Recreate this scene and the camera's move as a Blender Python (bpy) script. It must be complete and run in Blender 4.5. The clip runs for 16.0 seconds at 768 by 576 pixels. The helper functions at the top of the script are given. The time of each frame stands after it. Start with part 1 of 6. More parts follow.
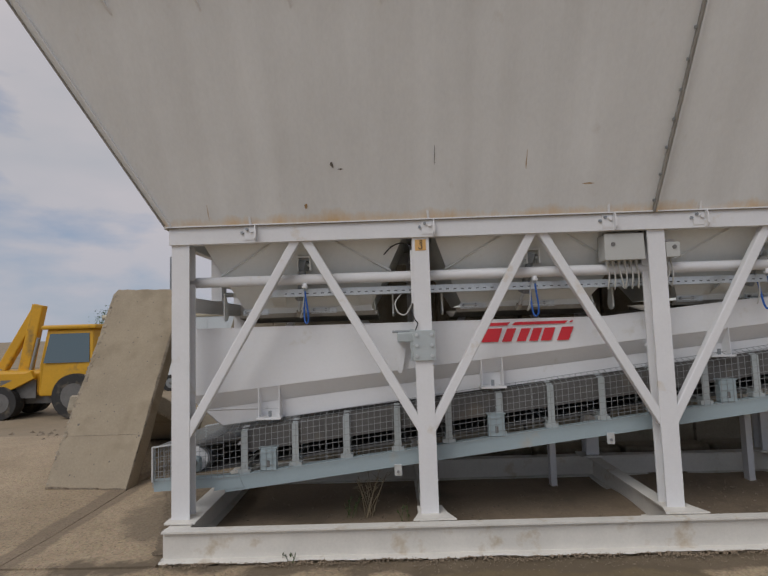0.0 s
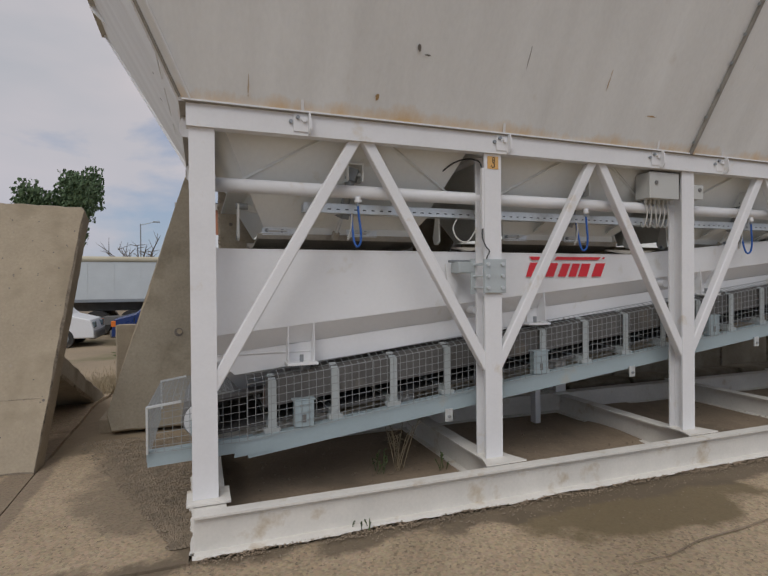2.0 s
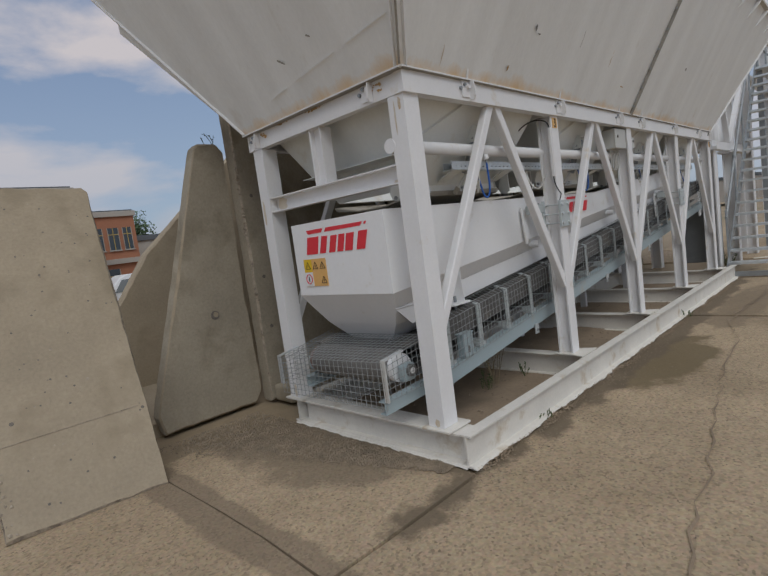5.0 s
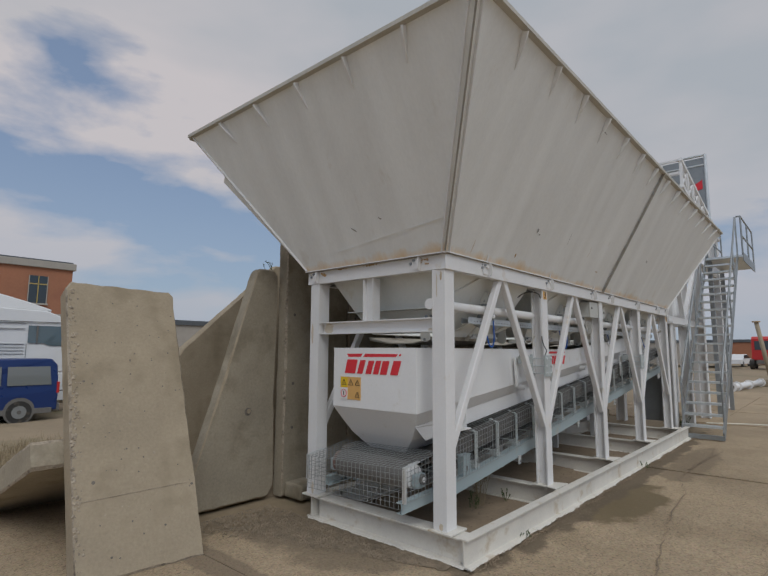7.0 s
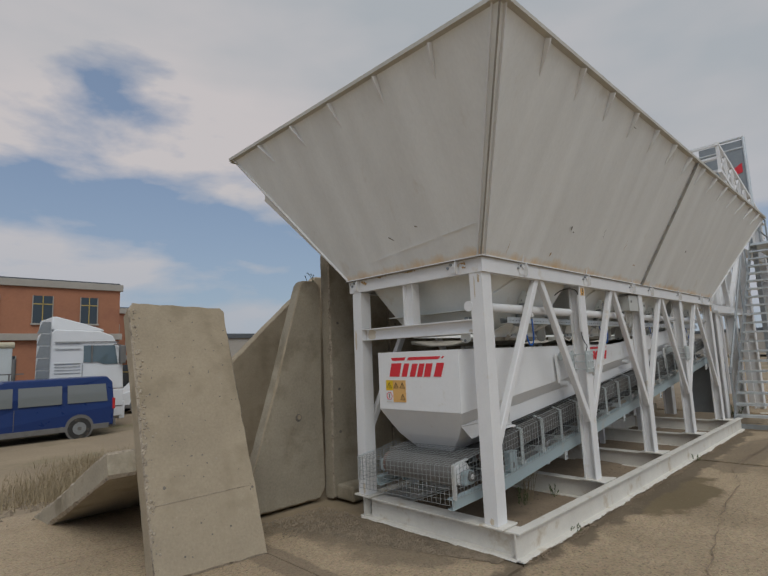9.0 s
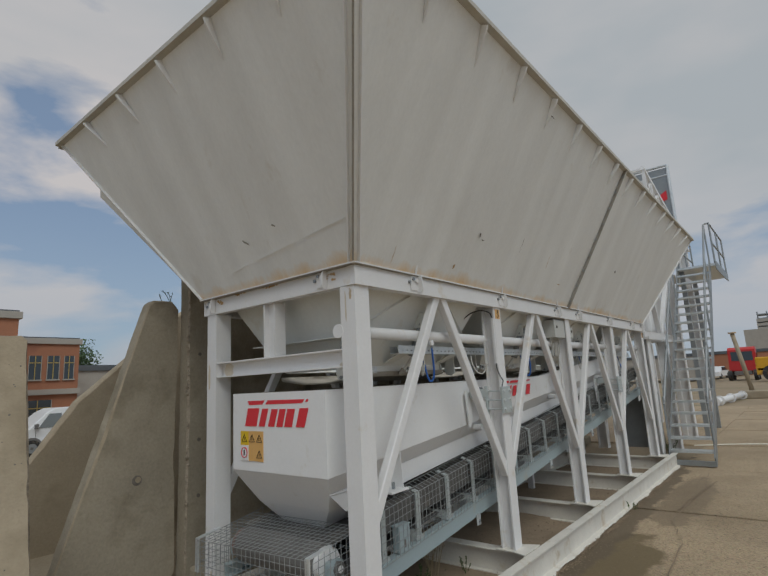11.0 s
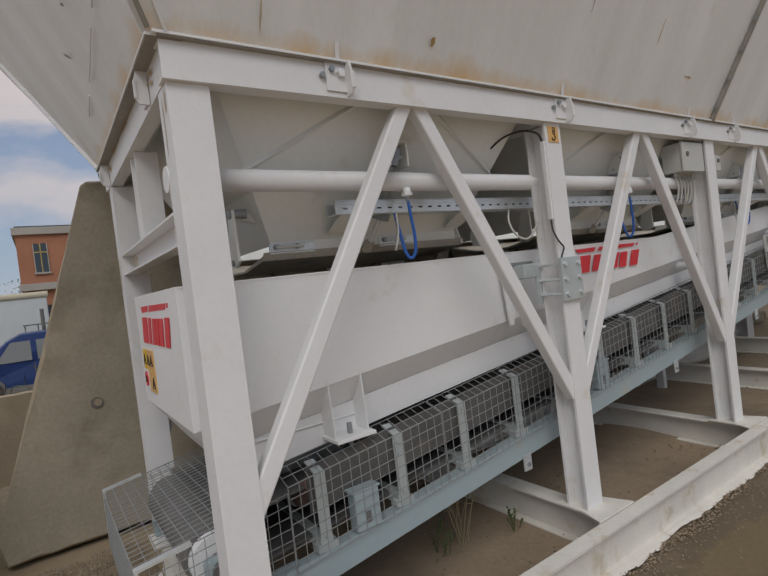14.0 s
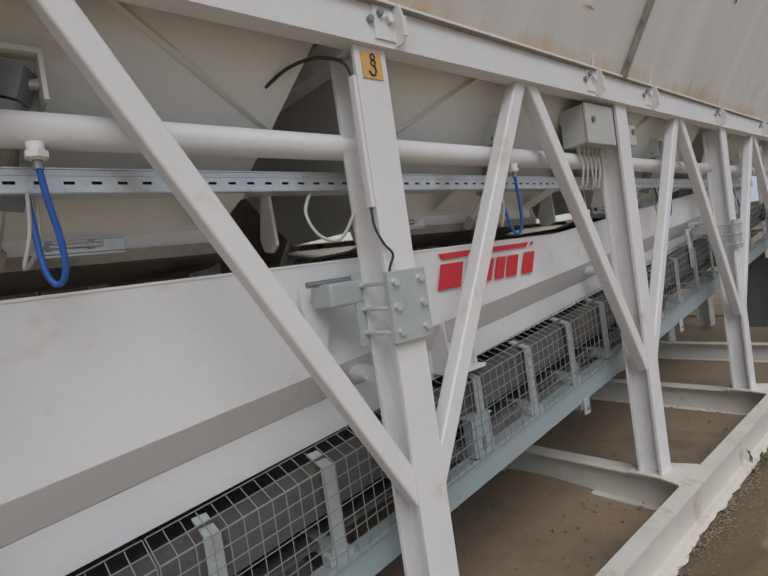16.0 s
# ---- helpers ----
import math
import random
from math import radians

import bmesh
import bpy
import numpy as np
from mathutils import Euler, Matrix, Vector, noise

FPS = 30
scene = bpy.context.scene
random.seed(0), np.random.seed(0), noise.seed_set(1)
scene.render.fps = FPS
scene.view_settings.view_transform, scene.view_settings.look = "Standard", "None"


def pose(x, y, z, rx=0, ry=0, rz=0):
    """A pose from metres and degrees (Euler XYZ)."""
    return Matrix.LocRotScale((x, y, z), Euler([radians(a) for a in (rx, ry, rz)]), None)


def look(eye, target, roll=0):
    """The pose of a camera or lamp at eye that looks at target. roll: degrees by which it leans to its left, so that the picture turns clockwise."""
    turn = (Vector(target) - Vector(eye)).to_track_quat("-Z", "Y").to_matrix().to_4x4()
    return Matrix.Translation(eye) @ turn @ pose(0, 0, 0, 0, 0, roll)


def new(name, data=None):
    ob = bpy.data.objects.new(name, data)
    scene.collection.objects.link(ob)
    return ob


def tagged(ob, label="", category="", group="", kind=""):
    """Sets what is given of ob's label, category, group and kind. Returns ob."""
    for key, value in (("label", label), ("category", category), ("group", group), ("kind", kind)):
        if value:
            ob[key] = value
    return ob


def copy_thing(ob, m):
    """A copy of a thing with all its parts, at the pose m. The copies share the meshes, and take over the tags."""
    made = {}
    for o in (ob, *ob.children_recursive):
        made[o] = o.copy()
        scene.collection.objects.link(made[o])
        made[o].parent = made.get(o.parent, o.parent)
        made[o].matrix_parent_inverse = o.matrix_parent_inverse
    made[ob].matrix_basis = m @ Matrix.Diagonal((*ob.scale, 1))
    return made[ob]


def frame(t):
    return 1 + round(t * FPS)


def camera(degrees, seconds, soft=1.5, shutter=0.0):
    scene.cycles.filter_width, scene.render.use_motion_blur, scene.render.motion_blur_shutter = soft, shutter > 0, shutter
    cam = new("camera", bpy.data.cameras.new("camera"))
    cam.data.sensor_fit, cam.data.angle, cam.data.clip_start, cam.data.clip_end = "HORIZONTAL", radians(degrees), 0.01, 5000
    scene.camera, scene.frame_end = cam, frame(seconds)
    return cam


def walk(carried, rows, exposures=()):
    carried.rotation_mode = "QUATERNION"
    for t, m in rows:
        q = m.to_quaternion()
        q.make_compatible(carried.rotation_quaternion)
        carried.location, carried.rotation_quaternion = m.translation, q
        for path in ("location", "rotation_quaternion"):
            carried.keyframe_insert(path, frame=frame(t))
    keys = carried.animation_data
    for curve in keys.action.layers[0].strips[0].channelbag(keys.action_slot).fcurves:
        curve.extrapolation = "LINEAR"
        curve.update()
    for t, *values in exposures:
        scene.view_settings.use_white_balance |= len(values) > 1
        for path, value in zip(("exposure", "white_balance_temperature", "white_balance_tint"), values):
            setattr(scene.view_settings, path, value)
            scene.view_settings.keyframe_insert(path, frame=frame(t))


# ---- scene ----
import itertools
cam = camera(74.34, 16.0)
PATH = [
    (0, (1.688, -3.733, 1.619), (1.661, -1.739, 1.776), -1.8),
    (0.5, (1.261, -3.486, 1.572), (1.423, -1.495, 1.668), -3.7),
    (1, (0.898, -3.273, 1.474), (1.363, -1.329, 1.419), -3.6),
    (1.5, (0.485, -3.020, 1.476), (1.132, -1.128, 1.420), -4.1),
    (2, (0.035, -2.841, 1.429), (0.717, -0.961, 1.413), -0.5),
    (2.5, (-0.313, -2.669, 1.433), (0.551, -0.874, 1.257), -0.3),
    (3, (-0.734, -2.343, 1.368), (0.244, -0.601, 1.273), 1.1),
    (3.5, (-1.186, -2.278, 1.371), (-0.105, -0.595, 1.395), 0.3),
    (3.7, (-1.302, -2.189, 1.416), (-0.139, -0.564, 1.328), -1.7),
    (5.8, (-2.958, -1.809, 1.548), (-1.421, -0.530, 1.474), -5.7),
    (6, (-3.046, -1.850, 1.601), (-1.435, -0.665, 1.647), -3.8),
    (6.5, (-3.333, -2.027, 1.599), (-1.834, -0.708, 1.719), -2.7),
    (7, (-3.461, -2.200, 1.638), (-1.973, -0.886, 1.882), 0.3),
    (7.5, (-3.621, -2.282, 1.650), (-2.096, -1.002, 1.849), 1.6),
    (8, (-3.755, -2.313, 1.652), (-2.240, -1.039, 1.936), 0.4),
    (8.5, (-3.780, -2.296, 1.646), (-2.360, -0.908, 1.885), -1.9),
    (8.7, (-3.738, -2.294, 1.632), (-2.340, -0.885, 1.877), -2.1),
    (10.8, (-2.545, -2.024, 1.675), (-1.074, -0.732, 2.083), -3.8),
    (11, (-2.364, -1.969, 1.691), (-0.835, -0.732, 2.055), -3.1),
    (11.5, (-2.068, -1.850, 1.653), (-0.489, -0.656, 1.943), -4.0),
    (12, (-1.746, -1.810, 1.612), (-0.267, -0.488, 1.864), -5.0),
    (12.5, (-1.373, -1.732, 1.606), (0.091, -0.378, 1.751), -4.7),
    (13, (-1.033, -1.665, 1.586), (0.455, -0.329, 1.625), -5.4),
    (13.5, (-0.729, -1.638, 1.545), (0.520, -0.076, 1.556), -5.6),
    (14, (-0.424, -1.532, 1.595), (0.694, 0.126, 1.559), -7.0),
    (14.5, (-0.154, -1.409, 1.577), (0.995, 0.228, 1.555), -8.3),
    (15, (0.164, -1.308, 1.564), (1.098, 0.460, 1.516), -10.3),
    (15.5, (0.477, -1.124, 1.586), (1.548, 0.564, 1.554), -8.1),
    (16, (0.804, -1.040, 1.602), (2.106, 0.476, 1.528), -8.3),
]
walk(cam, [(t, look(eye, target, roll)) for t, eye, target, roll in PATH], [
    (0.0, -0.07, 6500, 10), (1.0, 0.06, 6500, 10), (3.0, -0.05, 6500, 10), (6.5, -0.08, 6250, 6), (7.5, -0.11, 6450, 7), (8.5, -0.10, 6450, 6),
    (11.0, -0.12, 6450, 3), (11.7, -0.06, 6650, 7), (12.5, -0.01, 6780, 7), (14.0, -0.02, 6600, 9), (15.5, 0.0, 6500, 9), (16.0, 0.09, 6500, 9)])

# ---- world, sun ----
world = bpy.data.worlds.new("world")
scene.world = world
world.use_nodes = True
wt = world.node_tree
wt.nodes.clear()


def wn(kind, **kw):
    n = wt.nodes.new(kind)
    for k, v in kw.items():
        n.inputs[k].default_value = v
    return n


sky = wt.nodes.new("ShaderNodeTexSky")
sky.sky_type = "NISHITA"
sky.sun_disc = False
sky.sun_elevation = radians(48)
sky.sun_rotation = radians(215)
sky.air_density, sky.dust_density, sky.ozone_density = 1.0, 0.4, 1.0
wcoord = wt.nodes.new("ShaderNodeTexCoord")
wmap = wt.nodes.new("ShaderNodeMapping")
wmap.inputs["Scale"].default_value = (1.0, 1.0, 2.6)
wmap.inputs["Location"].default_value = (0.35, 0.1, 0.2)
cloud = wn("ShaderNodeTexNoise", Scale=2.9, Detail=9.0, Roughness=0.52, Distortion=0.15)
cramp = wt.nodes.new("ShaderNodeValToRGB")
cramp.color_ramp.elements[0].position, cramp.color_ramp.elements[1].position = 0.42, 0.56
cramp.color_ramp.elements[0].color = (0.08, 0.08, 0.08, 1)
cloud2 = wn("ShaderNodeTexNoise", Scale=1.3, Detail=5.0, Roughness=0.5)
tone = wt.nodes.new("ShaderNodeValToRGB")
tone.color_ramp.elements[0].position, tone.color_ramp.elements[1].position = 0.38, 0.62
tone.color_ramp.elements[0].color = (5.0, 5.2, 5.7, 1)
tone.color_ramp.elements[1].color = (7.1, 6.5, 6.7, 1)
wmix = wt.nodes.new("ShaderNodeMixRGB")
wbg = wn("ShaderNodeBackground", Strength=0.085)
wout = wt.nodes.new("ShaderNodeOutputWorld")
wt.links.new(wcoord.outputs["Generated"], wmap.inputs["Vector"])
wt.links.new(wmap.outputs["Vector"], cloud.inputs["Vector"])
wt.links.new(wmap.outputs["Vector"], cloud2.inputs["Vector"])


def lobe(azimuth, elevation, inner, outer, amount):
    """A thicker part of the cloud cover round a direction of the sky, in degrees."""
    a, e = radians(azimuth), radians(elevation)
    dot = wt.nodes.new("ShaderNodeVectorMath")
    dot.operation = "DOT_PRODUCT"
    dot.inputs[1].default_value = (math.cos(a) * math.cos(e), math.sin(a) * math.cos(e), math.sin(e))
    wt.links.new(wcoord.outputs["Generated"], dot.inputs[0])
    rng = wt.nodes.new("ShaderNodeMapRange")
    rng.interpolation_type = "SMOOTHSTEP"
    for k, val in (("From Min", math.cos(radians(outer))), ("From Max", math.cos(radians(inner))), ("To Min", 0.0), ("To Max", amount)):
        rng.inputs[k].default_value = val
    wt.links.new(dot.outputs["Value"], rng.inputs["Value"])
    return rng.outputs[0]


cover = cloud.outputs["Fac"]
for part_of_sky in (lobe(20, 58, 22, 48, 0.30), lobe(109, 36, 11, 32, 0.29), lobe(79, 24, 6, 25, -0.07), lobe(120, 11, 4, 17, -0.04)):
    add = wt.nodes.new("ShaderNodeMath")
    add.operation = "ADD"
    wt.links.new(cover, add.inputs[0])
    wt.links.new(part_of_sky, add.inputs[1])
    cover = add.outputs[0]
wt.links.new(cover, cramp.inputs["Fac"])
wt.links.new(cloud2.outputs["Fac"], tone.inputs["Fac"])
wt.links.new(cramp.outputs["Color"], wmix.inputs["Fac"])
wblue = wt.nodes.new("ShaderNodeMixRGB")
wblue.inputs["Fac"].default_value = 0.55
wblue.inputs["Color2"].default_value = (2.7, 3.75, 5.9, 1)
wt.links.new(sky.outputs["Color"], wblue.inputs["Color1"])
wt.links.new(wblue.outputs["Color"], wmix.inputs["Color1"])
wt.links.new(tone.outputs["Color"], wmix.inputs["Color2"])
wsep = wt.nodes.new("ShaderNodeSeparateXYZ")
wt.links.new(wcoord.outputs["Generated"], wsep.inputs[0])
wrange = wt.nodes.new("ShaderNodeMapRange")
wrange.inputs["From Min"].default_value, wrange.inputs["From Max"].default_value = 0.0, 0.34
wrange.inputs["To Min"].default_value, wrange.inputs["To Max"].default_value = 0.7, 0.0
wt.links.new(wsep.outputs["Z"], wrange.inputs["Value"])
whaze = wt.nodes.new("ShaderNodeMixRGB")
whaze.inputs["Color2"].default_value = (4.1, 4.8, 5.9, 1)
wt.links.new(wrange.outputs[0], whaze.inputs["Fac"])
wt.links.new(wmix.outputs["Color"], whaze.inputs["Color1"])
wt.links.new(whaze.outputs["Color"], wbg.inputs["Color"])
wt.links.new(wbg.outputs["Background"], wout.inputs["Surface"])

sun_data = bpy.data.lights.new("sun", "SUN")
sun_data.energy, sun_data.angle, sun_data.color = 1.4, radians(40), (1.0, 0.975, 0.95)
sun = new("sun", sun_data)
sun.matrix_world = look((-8, -12, 16), (0, 0, 0))


# ---- materials ----
def material(name, base, rough=0.6, metal=0.0, vary=0.12, scale=3.0, fine=60.0, bump=0.08, dirt=None, dirt_amount=0.0, dirt_scale=2.0, stretch=(1, 1, 1), spec=0.5, stains=(), speckle=0.0, band=None, streak=None):
    """Painted, rusty or stony surface: two scales of variation, optional patches of a second colour, fine relief."""
    m = bpy.data.materials.new(name)
    m.use_nodes = True
    nt = m.node_tree
    b = nt.nodes["Principled BSDF"]
    b.inputs["Metallic"].default_value = metal
    b.inputs["Specular IOR Level"].default_value = spec
    co = nt.nodes.new("ShaderNodeTexCoord")
    mp = nt.nodes.new("ShaderNodeMapping")
    mp.inputs["Scale"].default_value = stretch
    nt.links.new(co.outputs["Object"], mp.inputs["Vector"])

    def tex(sc, detail=6.0):
        n = nt.nodes.new("ShaderNodeTexNoise")
        n.inputs["Scale"].default_value, n.inputs["Detail"].default_value = sc, detail
        n.inputs["Roughness"].default_value = 0.6
        nt.links.new(mp.outputs["Vector"], n.inputs["Vector"])
        return n

    def math(op, a, c):
        n = nt.nodes.new("ShaderNodeMath")
        n.operation = op
        for k, v in enumerate((a, c)):
            if isinstance(v, (int, float)):
                n.inputs[k].default_value = v
            else:
                nt.links.new(v, n.inputs[k])
        return n.outputs[0]

    big, small = tex(scale), tex(fine, 3.0)
    both = math("ADD", math("MULTIPLY", big.outputs["Fac"], 0.65), math("MULTIPLY", small.outputs["Fac"], 0.35))
    ramp = nt.nodes.new("ShaderNodeValToRGB")
    e = ramp.color_ramp.elements
    e[0].position, e[1].position = 0.3, 0.7
    e[0].color = (*[c * (1 - vary) for c in base], 1)
    e[1].color = (*[min(1, c * (1 + vary)) for c in base], 1)
    nt.links.new(both, ramp.inputs["Fac"])
    colour = ramp.outputs["Color"]
    if dirt:
        patch = tex(dirt_scale, 9.0)
        pr = nt.nodes.new("ShaderNodeValToRGB")
        pr.color_ramp.elements[0].position, pr.color_ramp.elements[1].position = 0.66 - 0.3 * dirt_amount, 0.8 - 0.25 * dirt_amount
        nt.links.new(patch.outputs["Fac"], pr.inputs["Fac"])
        mx = nt.nodes.new("ShaderNodeMixRGB")
        mx.inputs["Color2"].default_value = (*dirt, 1)
        nt.links.new(pr.outputs["Color"], mx.inputs["Fac"])
        nt.links.new(colour, mx.inputs["Color1"])
        colour = mx.outputs["Color"]
    if speckle:
        vo = nt.nodes.new("ShaderNodeTexVoronoi")
        vo.inputs["Scale"].default_value = 70.0
        nt.links.new(co.outputs["Object"], vo.inputs["Vector"])
        sp = nt.nodes.new("ShaderNodeMixRGB")
        sp.blend_type = "OVERLAY"
        sp.inputs["Fac"].default_value = speckle
        nt.links.new(colour, sp.inputs["Color1"])
        hs = nt.nodes.new("ShaderNodeHueSaturation")
        hs.inputs["Saturation"].default_value = 0.15
        nt.links.new(vo.outputs["Color"], hs.inputs["Color"])
        nt.links.new(hs.outputs["Color"], sp.inputs["Color2"])
        colour = sp.outputs["Color"]
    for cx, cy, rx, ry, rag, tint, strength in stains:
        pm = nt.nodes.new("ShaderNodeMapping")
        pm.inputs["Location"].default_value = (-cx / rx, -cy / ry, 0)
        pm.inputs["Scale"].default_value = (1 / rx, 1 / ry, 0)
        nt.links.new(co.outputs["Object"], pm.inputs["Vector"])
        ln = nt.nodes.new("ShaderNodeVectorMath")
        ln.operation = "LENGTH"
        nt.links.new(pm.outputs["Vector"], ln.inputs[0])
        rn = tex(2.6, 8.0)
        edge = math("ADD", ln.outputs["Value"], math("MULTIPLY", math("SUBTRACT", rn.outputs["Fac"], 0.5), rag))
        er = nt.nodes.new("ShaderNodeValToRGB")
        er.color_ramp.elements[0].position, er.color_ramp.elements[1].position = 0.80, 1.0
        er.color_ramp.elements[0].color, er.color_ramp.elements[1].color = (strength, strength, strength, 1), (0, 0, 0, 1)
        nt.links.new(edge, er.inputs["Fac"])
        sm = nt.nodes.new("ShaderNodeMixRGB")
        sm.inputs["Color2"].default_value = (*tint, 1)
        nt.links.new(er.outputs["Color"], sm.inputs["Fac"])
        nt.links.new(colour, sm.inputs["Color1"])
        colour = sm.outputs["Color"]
    if streak:
        sm_ = nt.nodes.new("ShaderNodeMapping")
        sm_.inputs["Scale"].default_value = streak
        nt.links.new(co.outputs["Object"], sm_.inputs["Vector"])
        sn = nt.nodes.new("ShaderNodeTexNoise")
        sn.inputs["Scale"].default_value, sn.inputs["Detail"].default_value = 1.0, 3.0
        nt.links.new(sm_.outputs["Vector"], sn.inputs["Vector"])
        sr = nt.nodes.new("ShaderNodeValToRGB")
        sr.color_ramp.elements[0].position, sr.color_ramp.elements[1].position = 0.38, 0.68
        sr.color_ramp.elements[0].color, sr.color_ramp.elements[1].color = (0.955, 0.95, 0.94, 1), (1.035, 1.035, 1.03, 1)
        nt.links.new(sn.outputs["Fac"], sr.inputs["Fac"])
        sx_ = nt.nodes.new("ShaderNodeMixRGB")
        sx_.blend_type = "MULTIPLY"
        sx_.inputs["Fac"].default_value = 1.0
        nt.links.new(colour, sx_.inputs["Color1"])
        nt.links.new(sr.outputs["Color"], sx_.inputs["Color2"])
        colour = sx_.outputs["Color"]
    if band:
        z0, height, tint = band
        sx = nt.nodes.new("ShaderNodeSeparateXYZ")
        nt.links.new(co.outputs["Object"], sx.inputs[0])
        um = nt.nodes.new("ShaderNodeMapping")
        um.inputs["Scale"].default_value = (2.2, 2.2, 0.5)
        nt.links.new(co.outputs["Object"], um.inputs["Vector"])
        un = nt.nodes.new("ShaderNodeTexNoise")
        un.inputs["Scale"].default_value, un.inputs["Detail"].default_value, un.inputs["Roughness"].default_value = 1.7, 9.0, 0.7
        nt.links.new(um.outputs["Vector"], un.inputs["Vector"])
        up_ = math("DIVIDE", math("SUBTRACT", sx.outputs["Z"], z0), height)
        fade = math("SUBTRACT", math("MULTIPLY", un.outputs["Fac"], 2.1), math("ADD", up_, 0.42))
        cl = nt.nodes.new("ShaderNodeClamp")
        nt.links.new(fade, cl.inputs["Value"])
        bmx = nt.nodes.new("ShaderNodeMixRGB")
        bmx.inputs["Color2"].default_value = (*tint, 1)
        nt.links.new(cl.outputs[0], bmx.inputs["Fac"])
        nt.links.new(colour, bmx.inputs["Color1"])
        colour = bmx.outputs["Color"]
    nt.links.new(colour, b.inputs["Base Color"])
    r = math("ADD", math("MULTIPLY", big.outputs["Fac"], 0.24), rough - 0.12)
    nt.links.new(r, b.inputs["Roughness"])
    if bump:
        bp = nt.nodes.new("ShaderNodeBump")
        bp.inputs["Strength"].default_value, bp.inputs["Distance"].default_value = min(1, bump * 4), 0.01
        nt.links.new(both, bp.inputs["Height"])
        nt.links.new(bp.outputs["Normal"], b.inputs["Normal"])
    return m


def glassy(name, tint=(0.03, 0.04, 0.05)):
    m = bpy.data.materials.new(name)
    m.use_nodes = True
    b = m.node_tree.nodes["Principled BSDF"]
    b.inputs["Base Color"].default_value = (*tint, 1)
    b.inputs["Roughness"].default_value = 0.06
    b.inputs["Specular IOR Level"].default_value = 0.8
    return m


WHITE = material("white paint", (0.78, 0.78, 0.78), 0.5, vary=0.04, scale=2.0, fine=40, bump=0.015, dirt=(0.62, 0.59, 0.52), dirt_amount=0.12, dirt_scale=5)
FRAMEW = material("frame paint", (0.745, 0.74, 0.738), 0.5, vary=0.05, scale=3.0, fine=50, bump=0.02, dirt=(0.60, 0.52, 0.40), dirt_amount=0.16, dirt_scale=4)
CREAMP = material("yellowed paint", (0.73, 0.695, 0.60), 0.5, vary=0.06, scale=3.0, fine=50, bump=0.02)
BASEW = material("scuffed base paint", (0.69, 0.66, 0.60), 0.65, vary=0.10, scale=4.0, fine=50, bump=0.06, dirt=(0.50, 0.41, 0.29), dirt_amount=0.30, dirt_scale=5)
HOPPER = material("hopper paint", (0.785, 0.795, 0.79), 0.55, vary=0.07, scale=1.6, fine=30, bump=0.02, stretch=(1.6, 1.6, 0.3), dirt=(0.64, 0.61, 0.56), dirt_amount=0.10, dirt_scale=2.4, band=(2.45, 0.11, (0.66, 0.41, 0.14)), streak=(4.2, 0.0, 0.22))
HOPPERE = material("hopper end paint", (0.785, 0.795, 0.79), 0.55, vary=0.07, scale=1.6, fine=30, bump=0.02, stretch=(1.6, 1.6, 0.3), dirt=(0.64, 0.61, 0.56), dirt_amount=0.10, dirt_scale=2.4, band=(2.45, 0.11, (0.66, 0.41, 0.14)), streak=(0.0, 4.2, 0.22))
FUNNEL = material("funnel paint", (0.755, 0.765, 0.735), 0.6, vary=0.06, scale=2.0, fine=30, bump=0.02, dirt=(0.60, 0.54, 0.43), dirt_amount=0.12, dirt_scale=3)
# dark tone for the seam's shadow gap, also for joints and scuffs
SEAM = material("seam shade and grime", (0.29, 0.272, 0.24), 0.75, vary=0.25, scale=5.0, fine=60, bump=0.05, stretch=(1, 1, 0.4))
# the shade on the hopper rim is put into this darker paint
RIM = material("shaded rim paint", (0.47, 0.45, 0.40), 0.65, vary=0.15, scale=4.0, fine=60, bump=0.04)
RUSTL = material("rust-flecked paint", (0.62, 0.55, 0.44), 0.7, vary=0.10, scale=4.0, fine=60, bump=0.03, dirt=(0.50, 0.31, 0.13), dirt_amount=0.42, dirt_scale=6)
RUST = material("rust", (0.42, 0.27, 0.12), 0.85, vary=0.35, scale=7.0, fine=60, bump=0.1, dirt=(0.55, 0.48, 0.38), dirt_amount=0.5, dirt_scale=5)
GREYP = material("grey blue paint", (0.33, 0.40, 0.42), 0.45, vary=0.06, scale=3.0, fine=50, bump=0.02, dirt=(0.40, 0.37, 0.31), dirt_amount=0.2, dirt_scale=4)
GALV = material("galvanised steel", (0.66, 0.69, 0.70), 0.34, metal=0.55, vary=0.14, scale=18.0, fine=90, bump=0.02)
STEEL = material("dull grey steel", (0.30, 0.32, 0.33), 0.45, metal=0.5, vary=0.12, scale=9, fine=80, bump=0.02)
ZINC = material("zinc plated steel", (0.47, 0.51, 0.51), 0.45, metal=0.25, vary=0.10, scale=7, fine=80, bump=0.02)
WIRE = material("galvanised wire", (0.31, 0.325, 0.325), 0.5, metal=0.3, vary=0.1, scale=8, fine=60, bump=0.0)
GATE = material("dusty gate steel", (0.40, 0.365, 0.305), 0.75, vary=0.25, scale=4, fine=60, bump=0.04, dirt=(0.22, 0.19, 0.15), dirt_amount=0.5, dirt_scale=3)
DARK = material("dark steel", (0.15, 0.145, 0.137), 0.6, vary=0.25, scale=5, fine=60, bump=0.03)
